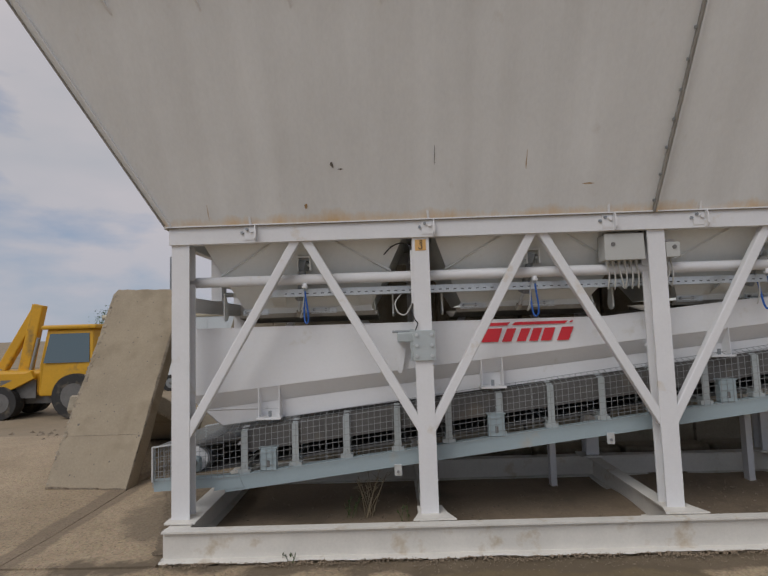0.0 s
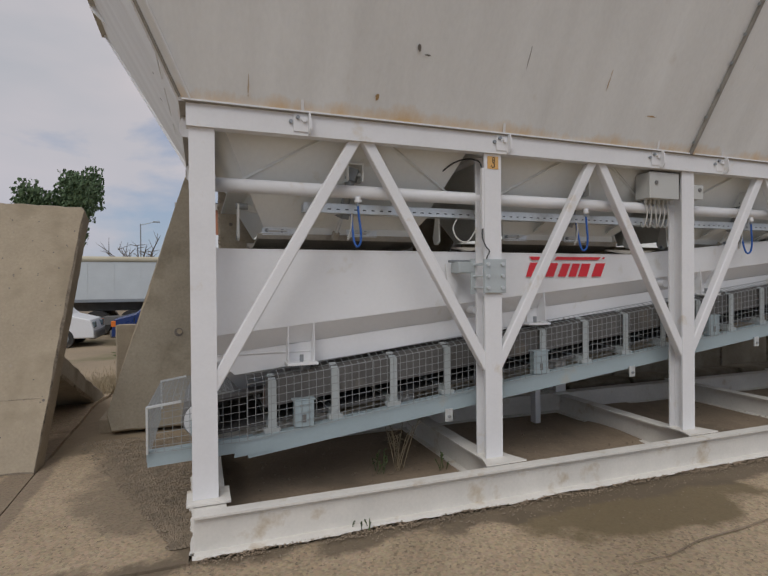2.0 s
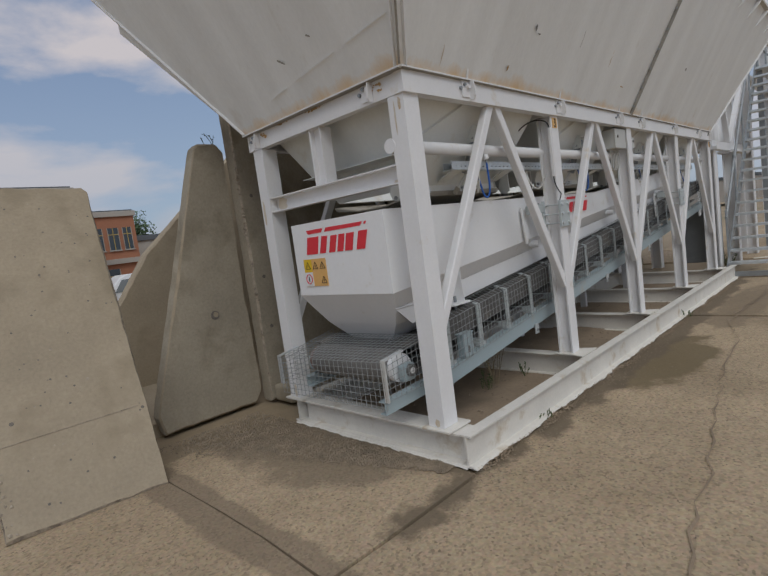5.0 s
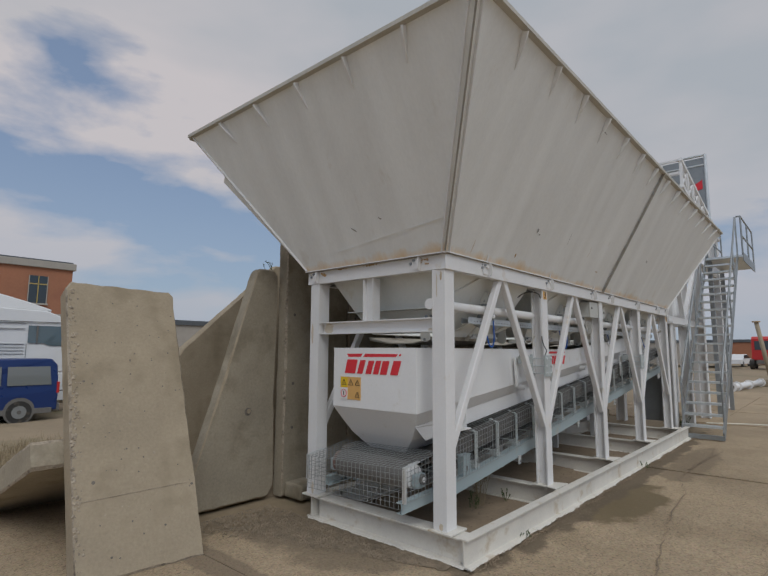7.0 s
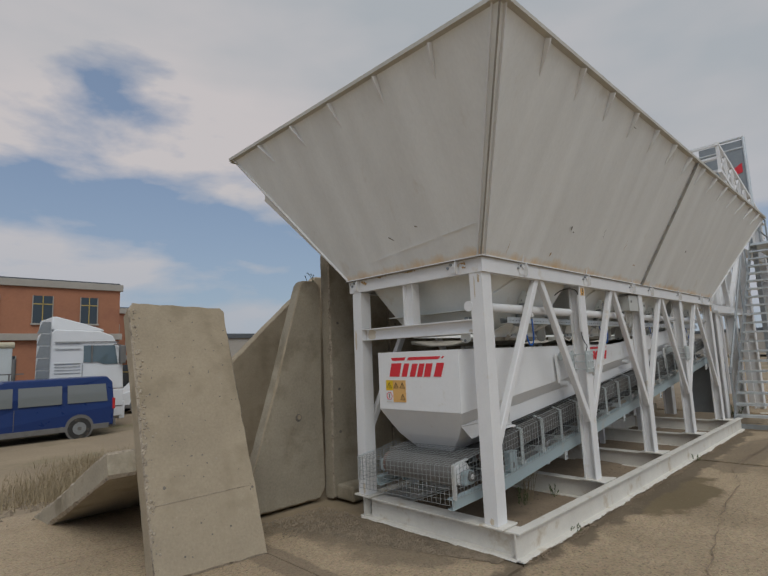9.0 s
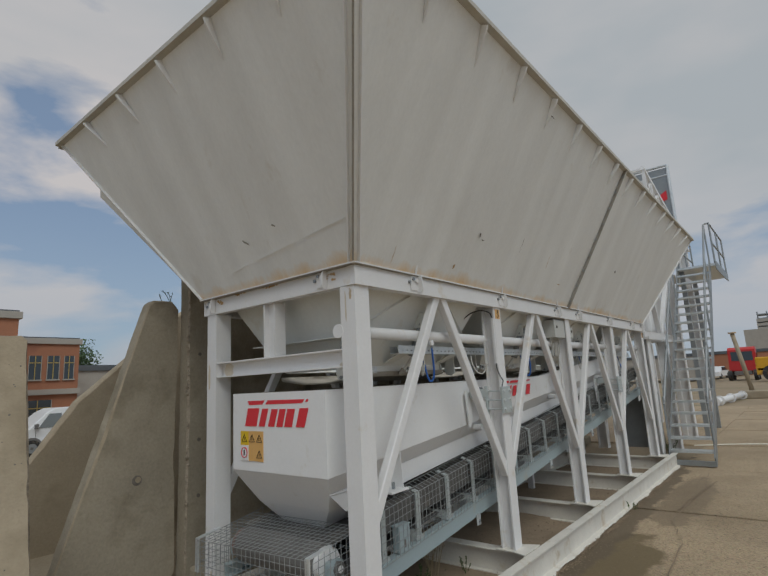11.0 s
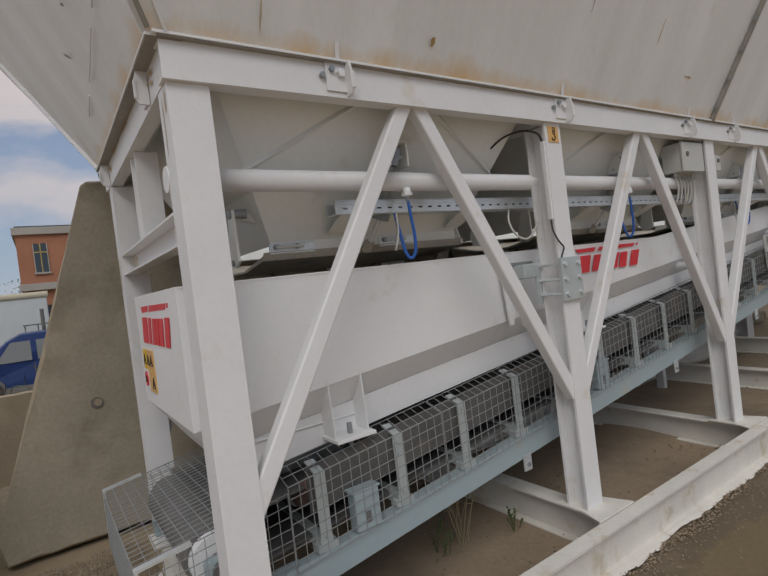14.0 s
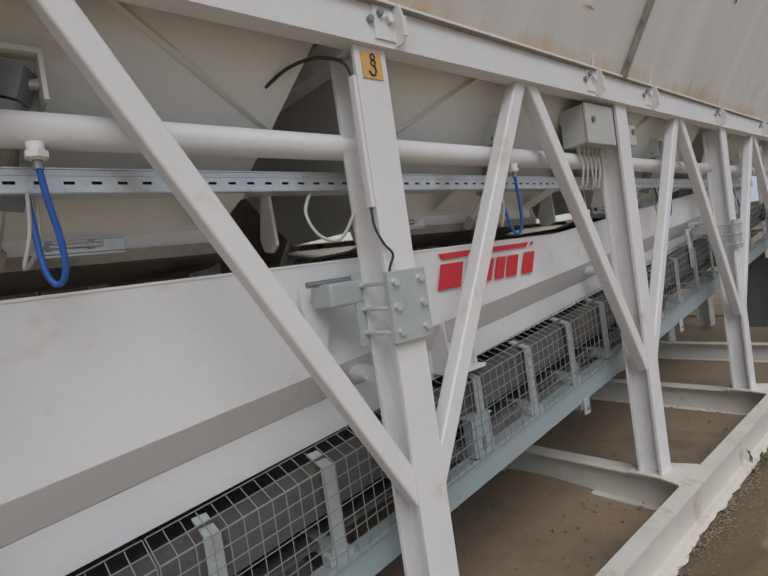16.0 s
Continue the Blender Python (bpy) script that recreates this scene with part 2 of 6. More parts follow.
RUBBER = material("dusty black rubber", (0.095, 0.092, 0.088), 0.85, vary=0.3, scale=5, fine=60, bump=0.04, dirt=(0.17, 0.15, 0.125), dirt_amount=0.45, dirt_scale=3)
TYRE = material("worn tyre", (0.035, 0.034, 0.033), 0.85, vary=0.3, scale=5, fine=40, bump=0.05, dirt=(0.15, 0.125, 0.09), dirt_amount=0.4, dirt_scale=3)
SKIRT = material("dark skirt rubber", (0.11, 0.105, 0.10), 0.8, vary=0.3, scale=4, fine=60, bump=0.04, dirt=(0.17, 0.15, 0.125), dirt_amount=0.5, dirt_scale=3)
ROLLER = material("roller end", (0.20, 0.125, 0.105), 0.6, vary=0.2, scale=8, fine=60, bump=0.02)
BOXG = material("box plastic", (0.50, 0.50, 0.47), 0.5, vary=0.04, scale=4, fine=60, bump=0.01)
CABLE = material("grey cable", (0.55, 0.54, 0.50), 0.6, vary=0.05, bump=0.0)
BLACKC = material("black cable", (0.03, 0.03, 0.03), 0.5, vary=0.1, bump=0.0)
BLUEH = material("blue hose", (0.02, 0.11, 0.42), 0.4, vary=0.06, bump=0.0)
RED = material("red film", (0.68, 0.03, 0.045), 0.45, vary=0.05, scale=6, bump=0.0)
YELLOW = material("yellow film", (0.72, 0.48, 0.02), 0.45, vary=0.05, scale=6, bump=0.0)
ORANGE = material("orange film", (0.70, 0.41, 0.14), 0.45, vary=0.06, scale=6, bump=0.0)
INK = material("black ink", (0.02, 0.02, 0.02), 0.5, vary=0.1, bump=0.0)
CONC = material("concrete", (0.355, 0.295, 0.212), 0.88, vary=0.22, scale=1.3, fine=45, bump=0.06, speckle=0.05, dirt=(0.25, 0.205, 0.14), dirt_amount=0.52, dirt_scale=1.4, streak=(3.0, 3.0, 0.35))
CONCD = material("weathered concrete", (0.34, 0.297, 0.227), 0.9, vary=0.24, scale=1.5, fine=40, bump=0.07, speckle=0.06, dirt=(0.19, 0.16, 0.11), dirt_amount=0.55, dirt_scale=1.3, streak=(3.0, 3.0, 0.35))
AGGR = material("broken concrete edge", (0.36, 0.305, 0.235), 0.95, vary=0.4, scale=14, fine=70, bump=0.3, dirt=(0.16, 0.13, 0.10), dirt_amount=0.5, dirt_scale=12)
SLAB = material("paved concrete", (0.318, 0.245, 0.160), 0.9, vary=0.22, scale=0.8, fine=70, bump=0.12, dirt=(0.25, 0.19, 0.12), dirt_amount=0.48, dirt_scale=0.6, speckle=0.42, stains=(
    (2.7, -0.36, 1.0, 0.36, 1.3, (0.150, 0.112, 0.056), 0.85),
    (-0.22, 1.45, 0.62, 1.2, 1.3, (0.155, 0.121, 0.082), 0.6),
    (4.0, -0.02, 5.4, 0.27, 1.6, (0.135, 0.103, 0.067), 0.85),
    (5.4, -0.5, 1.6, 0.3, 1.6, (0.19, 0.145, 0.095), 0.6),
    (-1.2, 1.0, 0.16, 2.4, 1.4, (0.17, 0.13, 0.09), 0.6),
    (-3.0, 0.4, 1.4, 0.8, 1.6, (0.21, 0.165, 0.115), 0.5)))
SOIL = material("brown soil", (0.275, 0.21, 0.145), 0.95, vary=0.25, scale=1.4, fine=35, bump=0.25, dirt=(0.17, 0.13, 0.09), dirt_amount=0.5, dirt_scale=1.1)
YARD = material("sandy yard", (0.30, 0.235, 0.155), 0.95, vary=0.22, scale=0.5, fine=14, bump=0.2, dirt=(0.15, 0.14, 0.06), dirt_amount=0.42, dirt_scale=0.3)
GRAVEL = material("grey gravel", (0.225, 0.178, 0.125), 0.92, vary=0.5, scale=9, fine=60, bump=0.1)
WET = material("damp concrete", (0.155, 0.125, 0.09), 0.7, vary=0.2, scale=2, fine=50, bump=0.12)
WEED = material("weed green", (0.07, 0.10, 0.03), 0.8, vary=0.35, scale=12, fine=60, bump=0.0)
DRY = material("dry stalk", (0.30, 0.24, 0.15), 0.85, vary=0.3, scale=12, fine=60, bump=0.0)
LEAF = material("tree leaf", (0.085, 0.135, 0.06), 0.7, vary=0.45, scale=0.9, fine=6, bump=0.0)
BARK = material("bark", (0.12, 0.095, 0.07), 0.9, vary=0.3, scale=4, fine=30, bump=0.2)
BRICK = material("red brick", (0.37, 0.165, 0.095), 0.9, vary=0.14, scale=0.5, fine=9, bump=0.05, dirt=(0.30, 0.13, 0.08), dirt_amount=0.4, dirt_scale=0.6)
RENDERED = material("grey render", (0.38, 0.35, 0.31), 0.9, vary=0.12, scale=0.8, fine=12, bump=0.05)
ROOFG = material("dark roof", (0.10, 0.11, 0.12), 0.8, vary=0.2, scale=1, fine=12, bump=0.05)
GLASS = glassy("window glass")
# pale tint paints in reflected sky and light through the van windows
GLASSV = glassy("sky-pale van glass", (0.17, 0.185, 0.185))
GLASSB = glassy("cab glass", (0.10, 0.14, 0.16))
VBLUE = material("blue car paint", (0.012, 0.035, 0.14), 0.3, vary=0.06, scale=2, fine=20, bump=0.0)
VWHITE = material("white car paint", (0.72, 0.73, 0.74), 0.35, vary=0.04, scale=2, fine=20, bump=0.0)
VRED = material("red car paint", (0.50, 0.03, 0.03), 0.35, vary=0.06, scale=2, fine=20, bump=0.0)
VYELL = material("machine yellow", (0.62, 0.33, 0.015), 0.5, vary=0.1, scale=2, fine=20, bump=0.02, dirt=(0.25, 0.16, 0.05), dirt_amount=0.35, dirt_scale=2)
TARP = material("trailer side", (0.55, 0.58, 0.58), 0.6, vary=0.08, scale=1.5, fine=20, bump=0.02)
CREAM = material("cream tarpaulin", (0.50, 0.45, 0.33), 0.7, vary=0.1, scale=2, fine=20, bump=0.03)
LAMPO = material("amber lens", (0.65, 0.16, 0.02), 0.3, vary=0.05, bump=0.0)
STAINB = material("dark scrape", (0.16, 0.14, 0.12), 0.8, vary=0.3, scale=20, fine=80, bump=0.0)


# ---- geometry helpers ----
def finish(bm, name, mat, parent=None, label="", smooth=False):
    me = bpy.data.meshes.new(name)
    bm.normal_update()
    bm.to_mesh(me)
    bm.free()
    if smooth:
        for p in me.polygons:
            p.use_smooth = len(p.vertices) < 5
    for m in (mat if isinstance(mat, (list, tuple)) else [mat]):
        me.materials.append(m)
    ob = new(name, me)
    if parent:
        ob.parent = parent
    if label:
        ob["label"] = label
    return ob


def part(name, bm, mat, parent, label="", smooth=False):
    return finish(bm, name, mat, parent, label, smooth)


def thing(name, label, category, group="", kind="", at=(0, 0, 0), turn=0):
    ob = new(name)
    ob.matrix_world = pose(*at, 0, 0, turn)
    return tagged(ob, label, category, group, kind)


def box(x0, x1, y0, y1, z0, z1, bevel=0.0, bm=None):
    out = bm or bmesh.new()
    b = bmesh.new() if bevel and bm else out
    vs = [b.verts.new((x, y, z)) for x in (x0, x1) for y in (y0, y1) for z in (z0, z1)]
    for f in ((0, 1, 3, 2), (4, 6, 7, 5), (0, 4, 5, 1), (2, 3, 7, 6), (0, 2, 6, 4), (1, 5, 7, 3)):
        b.faces.new([vs[i] for i in f])
    if bevel:
        bmesh.ops.bevel(b, geom=b.edges[:], offset=bevel, segments=2, profile=0.5, affect="EDGES")
        if b is not out:
            merge(out, b)
    return out


def merge(dst, src):
    me = bpy.data.meshes.new("tmp")
    src.to_mesh(me)
    src.free()
    dst.from_mesh(me)
    bpy.data.meshes.remove(me)


def frame_of(p, q, up=(0, 0, 1)):
    p, q = Vector(p), Vector(q)
    d = (q - p).normalized()
    u = Vector(up)
    if abs(d.dot(u)) > 0.98:
        u = Vector((1, 0, 0))
    s = d.cross(u).normalized()
    return p, q, s, s.cross(d).normalized()


def extrude(profile, p, q, up=(0, 0, 1), bm=None):
    """A closed outline (side, up) swept from p to q."""
    b = bm or bmesh.new()
    p, q, s, u = frame_of(p, q, up)
    a = [b.verts.new(p + s * x + u * y) for x, y in profile]
    c = [b.verts.new(q + s * x + u * y) for x, y in profile]
    n = len(profile)
    for i in range(n):
        b.faces.new((a[i], a[(i + 1) % n], c[(i + 1) % n], c[i]))
    b.faces.new(a[::-1])
    b.faces.new(c)
    bmesh.ops.recalc_face_normals(b, faces=b.faces[-(n + 2):] if bm else b.faces)
    return b


def rounded(w, h, r, n=3):
    pts = []
    for cx, cy, a0 in ((w / 2 - r, h / 2 - r, 0), (-w / 2 + r, h / 2 - r, 90), (-w / 2 + r, -h / 2 + r, 180), (w / 2 - r, -h / 2 + r, 270)):
        for k in range(n):
            a = radians(a0 + 90 * k / (n - 1))
            pts.append((cx + r * math.cos(a), cy + r * math.sin(a)))
    return pts


def bar(p, q, w, h, r=0.0, up=(0, 0, 1), bm=None):
    prof = rounded(w, h, r) if r else [(-w / 2, -h / 2), (w / 2, -h / 2), (w / 2, h / 2), (-w / 2, h / 2)]
    return extrude(prof, p, q, up, bm)


def ibeam(p, q, h, w, tf=0.012, tw=0.009, up=(0, 0, 1), bm=None):
    a, c = w / 2, h / 2
    t = tw / 2
    prof = [(-a, -c), (a, -c), (a, -c + tf), (t, -c + tf), (t, c - tf), (a, c - tf), (a, c), (-a, c), (-a, c - tf), (-t, c - tf), (-t, -c + tf), (-a, -c + tf)]
    return extrude(prof, p, q, up, bm)


def channel(p, q, h, w, t=0.008, up=(0, 0, 1), side=1, bm=None):
    prof = [(0, 0), (w, 0), (w, t), (t, t), (t, h - t), (w, h - t), (w, h), (0, h)]
    prof = [(side * x, y - h / 2) for x, y in prof]
    return extrude(prof, p, q, up, bm)


def rod(p, q, r, n=10, bm=None, r2=None):
    b = bm or bmesh.new()
    p, q, s, u = frame_of(p, q)
    r2 = r if r2 is None else r2
    ang = [2 * math.pi * i / n for i in range(n)]
    a = [b.verts.new(p + (s * math.cos(t) + u * math.sin(t)) * r) for t in ang]
    c = [b.verts.new(q + (s * math.cos(t) + u * math.sin(t)) * r2) for t in ang]
    for i in range(n):
        b.faces.new((a[i], a[(i + 1) % n], c[(i + 1) % n], c[i]))
    b.faces.new(a[::-1])
    b.faces.new(c)
    return b


def tube(points, r, n=6, bm=None):
    """A bent hose or cable through the points."""
    b = bm or bmesh.new()
    pts = [Vector(p) for p in points]
    fine = []
    for i in range(len(pts) - 1):
        p0, p1, p2, p3 = pts[max(i - 1, 0)], pts[i], pts[i + 1], pts[min(i + 2, len(pts) - 1)]
        for k in range(5):
            t = k / 5
            fine.append(0.5 * ((2 * p1) + (p2 - p0) * t + (2 * p0 - 5 * p1 + 4 * p2 - p3) * t * t + (3 * p1 - p0 - 3 * p2 + p3) * t ** 3))
    fine.append(pts[-1])
    last = None
    for i, p in enumerate(fine):
        d = (fine[min(i + 1, len(fine) - 1)] - fine[max(i - 1, 0)]).normalized()
        s = d.orthogonal().normalized() if last is None else (last - d * last.dot(d)).normalized()
        last = s
        u = d.cross(s)
        ring = [b.verts.new(p + (s * math.cos(2 * math.pi * k / n) + u * math.sin(2 * math.pi * k / n)) * r) for k in range(n)]
        if i:
            for k in range(n):
                b.faces.new((prev[k], prev[(k + 1) % n], ring[(k + 1) % n], ring[k]))
        prev = ring
    return b


def plate(corners, thick, bm=None):
    """A sheet through the corners (in order), thick along its normal."""
    b = bm or bmesh.new()
    cs = [Vector(c) for c in corners]
    n = (cs[1] - cs[0]).cross(cs[2] - cs[0]).normalized() * thick
    a = [b.verts.new(c) for c in cs]
    d = [b.verts.new(c + n) for c in cs]
    k = len(cs)
    for i in range(k):
        b.faces.new((a[i], a[(i + 1) % k], d[(i + 1) % k], d[i]))
    b.faces.new(a[::-1])
    b.faces.new(d)
    return b


def bolt(p, axis, r=0.013, h=0.012, bm=None):
    p = Vector(p)
    return rod(p, p + Vector(axis) * h, r, 6, bm)


# ---- ground ----
def drop(x, y):
    """The yard falls away behind the paved strip."""
    t = min(1.0, max(0.0, (y - 3.6) / 6.0))
    return -0.54 * t * t * (3 - 2 * t)


bm = bmesh.new()
gx = [-400, -120, -60, -30, -20, -14] + [-10 + i for i in range(31)] + [24, 30, 40, 60, 120, 400]
gy = [-300, -80, -30, -15, -10, -6] + [-4 + 0.5 * i for i in range(36)] + [15, 18, 22, 30, 45, 80, 160, 400]
gv = [[bm.verts.new((x, y, drop(x, y) - 0.035 + (0.02 * noise.noise((x, y, 3)) if abs(x) < 20 and 2.5 < y < 14 else 0))) for y in gy] for x in gx]
for i in range(len(gx) - 1):
    for j in range(len(gy) - 1):
        bm.faces.new((gv[i][j], gv[i + 1][j], gv[i + 1][j + 1], gv[i][j + 1]))
ground = finish(bm, "ground", YARD, smooth=True)
tagged(ground, "sandy brown yard ground with dry grass patches", "ground", kind="structure")

# ---- support frame of the batching plant ----
POSTS = [0.055, 1.928, 3.749, 5.577, 7.406]
support = thing("support_frame", "white painted steel support frame with diagonal braces standing on base beams", "steel frame")
XE = 7.92
# base beams
part("base_beam", ibeam((-0.012, 0.028, 0.105), (XE, 0.028, 0.105), 0.21, 0.084, 0.012, 0.014), BASEW, support, "scuffed white front base beam with flaking foot")
part("base_beam", ibeam((-0.0, 1.80, 0.105), (XE, 1.80, 0.105), 0.21, 0.12, 0.012, 0.02), BASEW, support)
part("base_beam", ibeam((0.075, 0.072, 0.103), (0.075, 1.738, 0.103), 0.205, 0.17, 0.014, 0.05), BASEW, support, "scuffed white end base beam")
for x in POSTS[1:]:
    part("cross_beam", ibeam((x, 0.072, 0.104), (x, 1.738, 0.104), 0.20, 0.12, 0.010, 0.014), BASEW, support)
for y, name in ((0.237, "post"), (1.79, "post")):
    for x in POSTS:
        if x == POSTS[0]:
            b = extrude([(-0.018, y - 0.064), (0.120, y - 0.064), (0.120, y - 0.052), (-0.006, y - 0.052), (-0.006, y + 0.052), (0.120, y + 0.052), (0.120, y + 0.064), (-0.018, y + 0.064)], (0, 0, 0.228), (0, 0, 2.312), up=(0, 1, 0))
            if max(v.co.x for v in b.verts) < 0.05:
                bmesh.ops.scale(b, vec=(-1, 1, 1), verts=b.verts[:])
                bmesh.ops.recalc_face_normals(b, faces=b.faces[:])
        else:
            b = ibeam((x, y, 0.228), (x, y, 2.312), 0.13, 0.132, 0.014, 0.03, up=(0, 1, 0))
        post = part(name, b, FRAMEW, support)
        if y < 1 and x > 1:
            part("foot_plate", plate([(x - 0.13, 0.064, 0.216), (x + 0.185, 0.064, 0.216), (x + 0.13, 0.20, 0.216), (x + 0.10, 0.35, 0.216), (x - 0.09, 0.35, 0.216), (x - 0.09, 0.19, 0.216)], 0.010), BASEW, post, "triangular corner plate at the post foot")
            part("upper_pad", box(x - 0.07, x + 0.07, y - 0.072, y + 0.072, 0.2215, 0.2275), BASEW, post)
        else:
            part("foot_plate", box(x - 0.13 if x > 1 else -0.05, x + 0.13, y - 0.12, y + 0.1, 0.211, 0.227, 0.003), BASEW, post)
# bottom flanges with flaking paint, ragged where dirt covers them
def ragged_foot(along, length, seed):
    b = bmesh.new()
    n, prev = int(length / 0.025), None
    for i in range(n + 1):
        d = length * i / n
        w = 0.022 + 0.034 * noise.noise((d * 2.3, seed, 0.0)) + 0.018 * noise.noise((d * 11.0, seed, 3.0)) + 0.008 * noise.noise((d * 37.0, seed, 5.0))
        w = max(0.002, w)
        ring = [b.verts.new(along(d, off, z)) for off, z in ((0.0, 0.001), (0.0, 0.012), (w, 0.007), (w + 0.004, 0.001))]
        if prev:
            for k in range(4):
                b.faces.new((prev[k], prev[(k + 1) % 4], ring[(k + 1) % 4], ring[k]))
        prev = ring
    bmesh.ops.recalc_face_normals(b, faces=b.faces[:])
    return b


part("foot_strip", ragged_foot(lambda d, off, z: (d - 0.02, -0.0145 - off, z), 7.9, 2.0), BASEW, support, "flaking white bottom flange half buried in dirt")
part("foot_strip", ragged_foot(lambda d, off, z: (-0.0105 - off, d + 0.02, z), 1.8, 6.0), BASEW, support, "flaking white bottom flange half buried in dirt")
# top beams
part("top_beam", channel((-0.03, 0.152, 2.378), (7.5, 0.145, 2.378), 0.13, 0.07, 0.009, side=-1), FRAMEW, support, "white top channel beam with rust streaks")
part("top_beam", channel((-0.03, 1.89, 2.378), (7.5, 1.87, 2.378), 0.13, 0.07, 0.009, side=1), FRAMEW, support)
for x in (-0.02, 7.48):
    part("end_beam", channel((x, 0.162, 2.378), (x, 1.88, 2.378), 0.126, 0.06, 0.009, side=1 if x < 1 else -1), FRAMEW, support)
part("middle_beam", channel((0.058, 0.303, 1.855), (0.058, 1.724, 1.855), 0.12, 0.07, 0.009, side=-1), FRAMEW, support)
part("short_post", ibeam((0.05, 1.06, 1.917), (0.05, 1.06, 2.312), 0.13, 0.1, 0.012, 0.02, up=(0, 1, 0)), FRAMEW, support)
for x in POSTS[1:]:
    part("top_cross_beam", bar((x, 0.22, 2.36), (x, 1.8, 2.36), 0.08, 0.08), FRAMEW, support)
# diagonal braces
def brace(p, q, y0, y1, w):
    """A square tube leaning from p to q (x, z), its ends cut level."""
    h = w / 2 * math.hypot(q[0] - p[0], q[1] - p[1]) / abs(q[1] - p[1])
    b = bmesh.new()
    ring = [(p[0] - h, p[1]), (p[0] + h, p[1]), (q[0] + h, q[1]), (q[0] - h, q[1])]
    a, c = [b.verts.new((x, y0, z)) for x, z in ring], [b.verts.new((x, y1, z)) for x, z in ring]
    for i in range(4):
        b.faces.new((a[i], a[(i + 1) % 4], c[(i + 1) % 4], c[i]))
    b.faces.new(a[::-1])
    b.faces.new(c)
    bmesh.ops.recalc_face_normals(b, faces=b.faces[:])
    bmesh.ops.bevel(b, geom=[e for e in b.edges if abs(e.verts[0].co.z - e.verts[1].co.z) > 0.5], offset=0.009, segments=3, profile=0.5, affect="EDGES")
    return b


for i in range(4):
    xa, xb = POSTS[i], POSTS[i + 1]
    mid = (xa + xb) / 2
    for xp, s in ((xa, 1), (xb, -1)):
        part("brace", brace((xp + s * 0.03, 0.83), (mid - s * 0.046, 2.3125), 0.178, 0.238, 0.07), FRAMEW, support)
        if i < 2:
            part("back_brace", brace((xp + s * 0.03, 0.83), (mid - s * 0.05, 2.3125), 1.76, 1.82, 0.07), FRAMEW, support)
# splice plates with bolts
for x in (POSTS[1], POSTS[3]):
    sp = part("splice_plate", box(x - 0.082, x + 0.086, 0.150, 0.171, 1.362, 1.592, 0.002), ZINC, support, "grey bolted splice plate")
    part("back_plate", box(x - 0.10, x + 0.06, 0.304, 0.316, 1.352, 1.602, 0.002), ZINC, support, "grey bolted splice plate")
    for dx in (-0.056, 0.058):
        for z in (1.398, 1.478, 1.558):
            part("bolt", bolt((x + dx, 0.150, z), (0, -1, 0), 0.014, 0.012), GALV, sp)
            part("tie_bolt", rod((x + dx * 1.25 - 0.004, 0.171, z), (x + dx * 1.25 - 0.004, 0.335, z), 0.008, 8), GALV, sp)
# clamps on the beam
def clamp(x, y, axis, parent):
    m = Matrix.Translation((x, y, 2.385)) @ (Matrix.Rotation(radians(-90), 4, "Z") if axis == "end" else Matrix.Identity(4))
    b = bmesh.new()
    box(-0.046, 0.012, -0.006, -0.001, -0.034, 0.042, bm=b)
    plate([(0.012, -0.001, 0.046), (0.012, -0.030, 0.040), (0.012, -0.040, 0.012), (0.012, -0.040, -0.030), (0.012, -0.030, -0.044), (0.012, -0.001, -0.044)], 0.006, bm=b)
    box(0.010, 0.022, -0.042, -0.036, -0.030, 0.012, bm=b)
    extrude([(-0.006, -0.002), (0.006, -0.002), (0.006, 0.002), (-0.006, 0.002)], (-0.01, -0.012, 0.040), (-0.014, -0.030, 0.085), bm=b)
    bolt((-0.005, -0.006, 0.012), (0, -1, 0), 0.011, 0.014, bm=b)
    b.transform(m @ Matrix.Diagonal((1.5, 1.2, 1.5, 1)))
    cp = part("clamp", b, FRAMEW, parent)
    for px, pz in ((-0.085, 0.004), (-0.045, 0.03)):
        hb = bolt((px, -0.008 if px > -0.06 else -0.002, pz), (0, -1, 0), 0.012, 0.014)
        hb.transform(m)
        part("bolt", hb, STEEL, cp, "grey clamp bolt")


for x in (0.63, 2.01, 3.40, 4.10, 5.40, 6.65, 7.30):
    clamp(x, 0.151, "front", support)
for y in (0.44, 1.76):
    clamp(-0.021, y, "end", support)
fleck = random.Random(31)
for y0, z0, spread, reach, count in ((0.375, 2.395, 0.040, 0.030, 9), (1.66, 2.405, 0.035, 0.022, 7), (1.00, 2.433, 0.10, 0.006, 8), (1.41, 2.436, 0.10, 0.005, 8)):
    b = bmesh.new()
    for i in range(count):
        fy, fz, size = y0 + fleck.uniform(-spread, spread), z0 + fleck.uniform(-reach, reach), fleck.uniform(0.007, 0.020)
        start = fleck.uniform(0, 6)
        b.faces.new([b.verts.new((-0.0245 - 0.0002 * i, fy + size * fleck.uniform(0.5, 1.3) * math.cos(k * 0.9 + start), min(2.443, fz + 0.6 * size * fleck.uniform(0.5, 1.3) * math.sin(k * 0.9 + start)))) for k in range(7)])
    part("rust_patch", b, RUST, support, "orange rust flecks on the end beam")
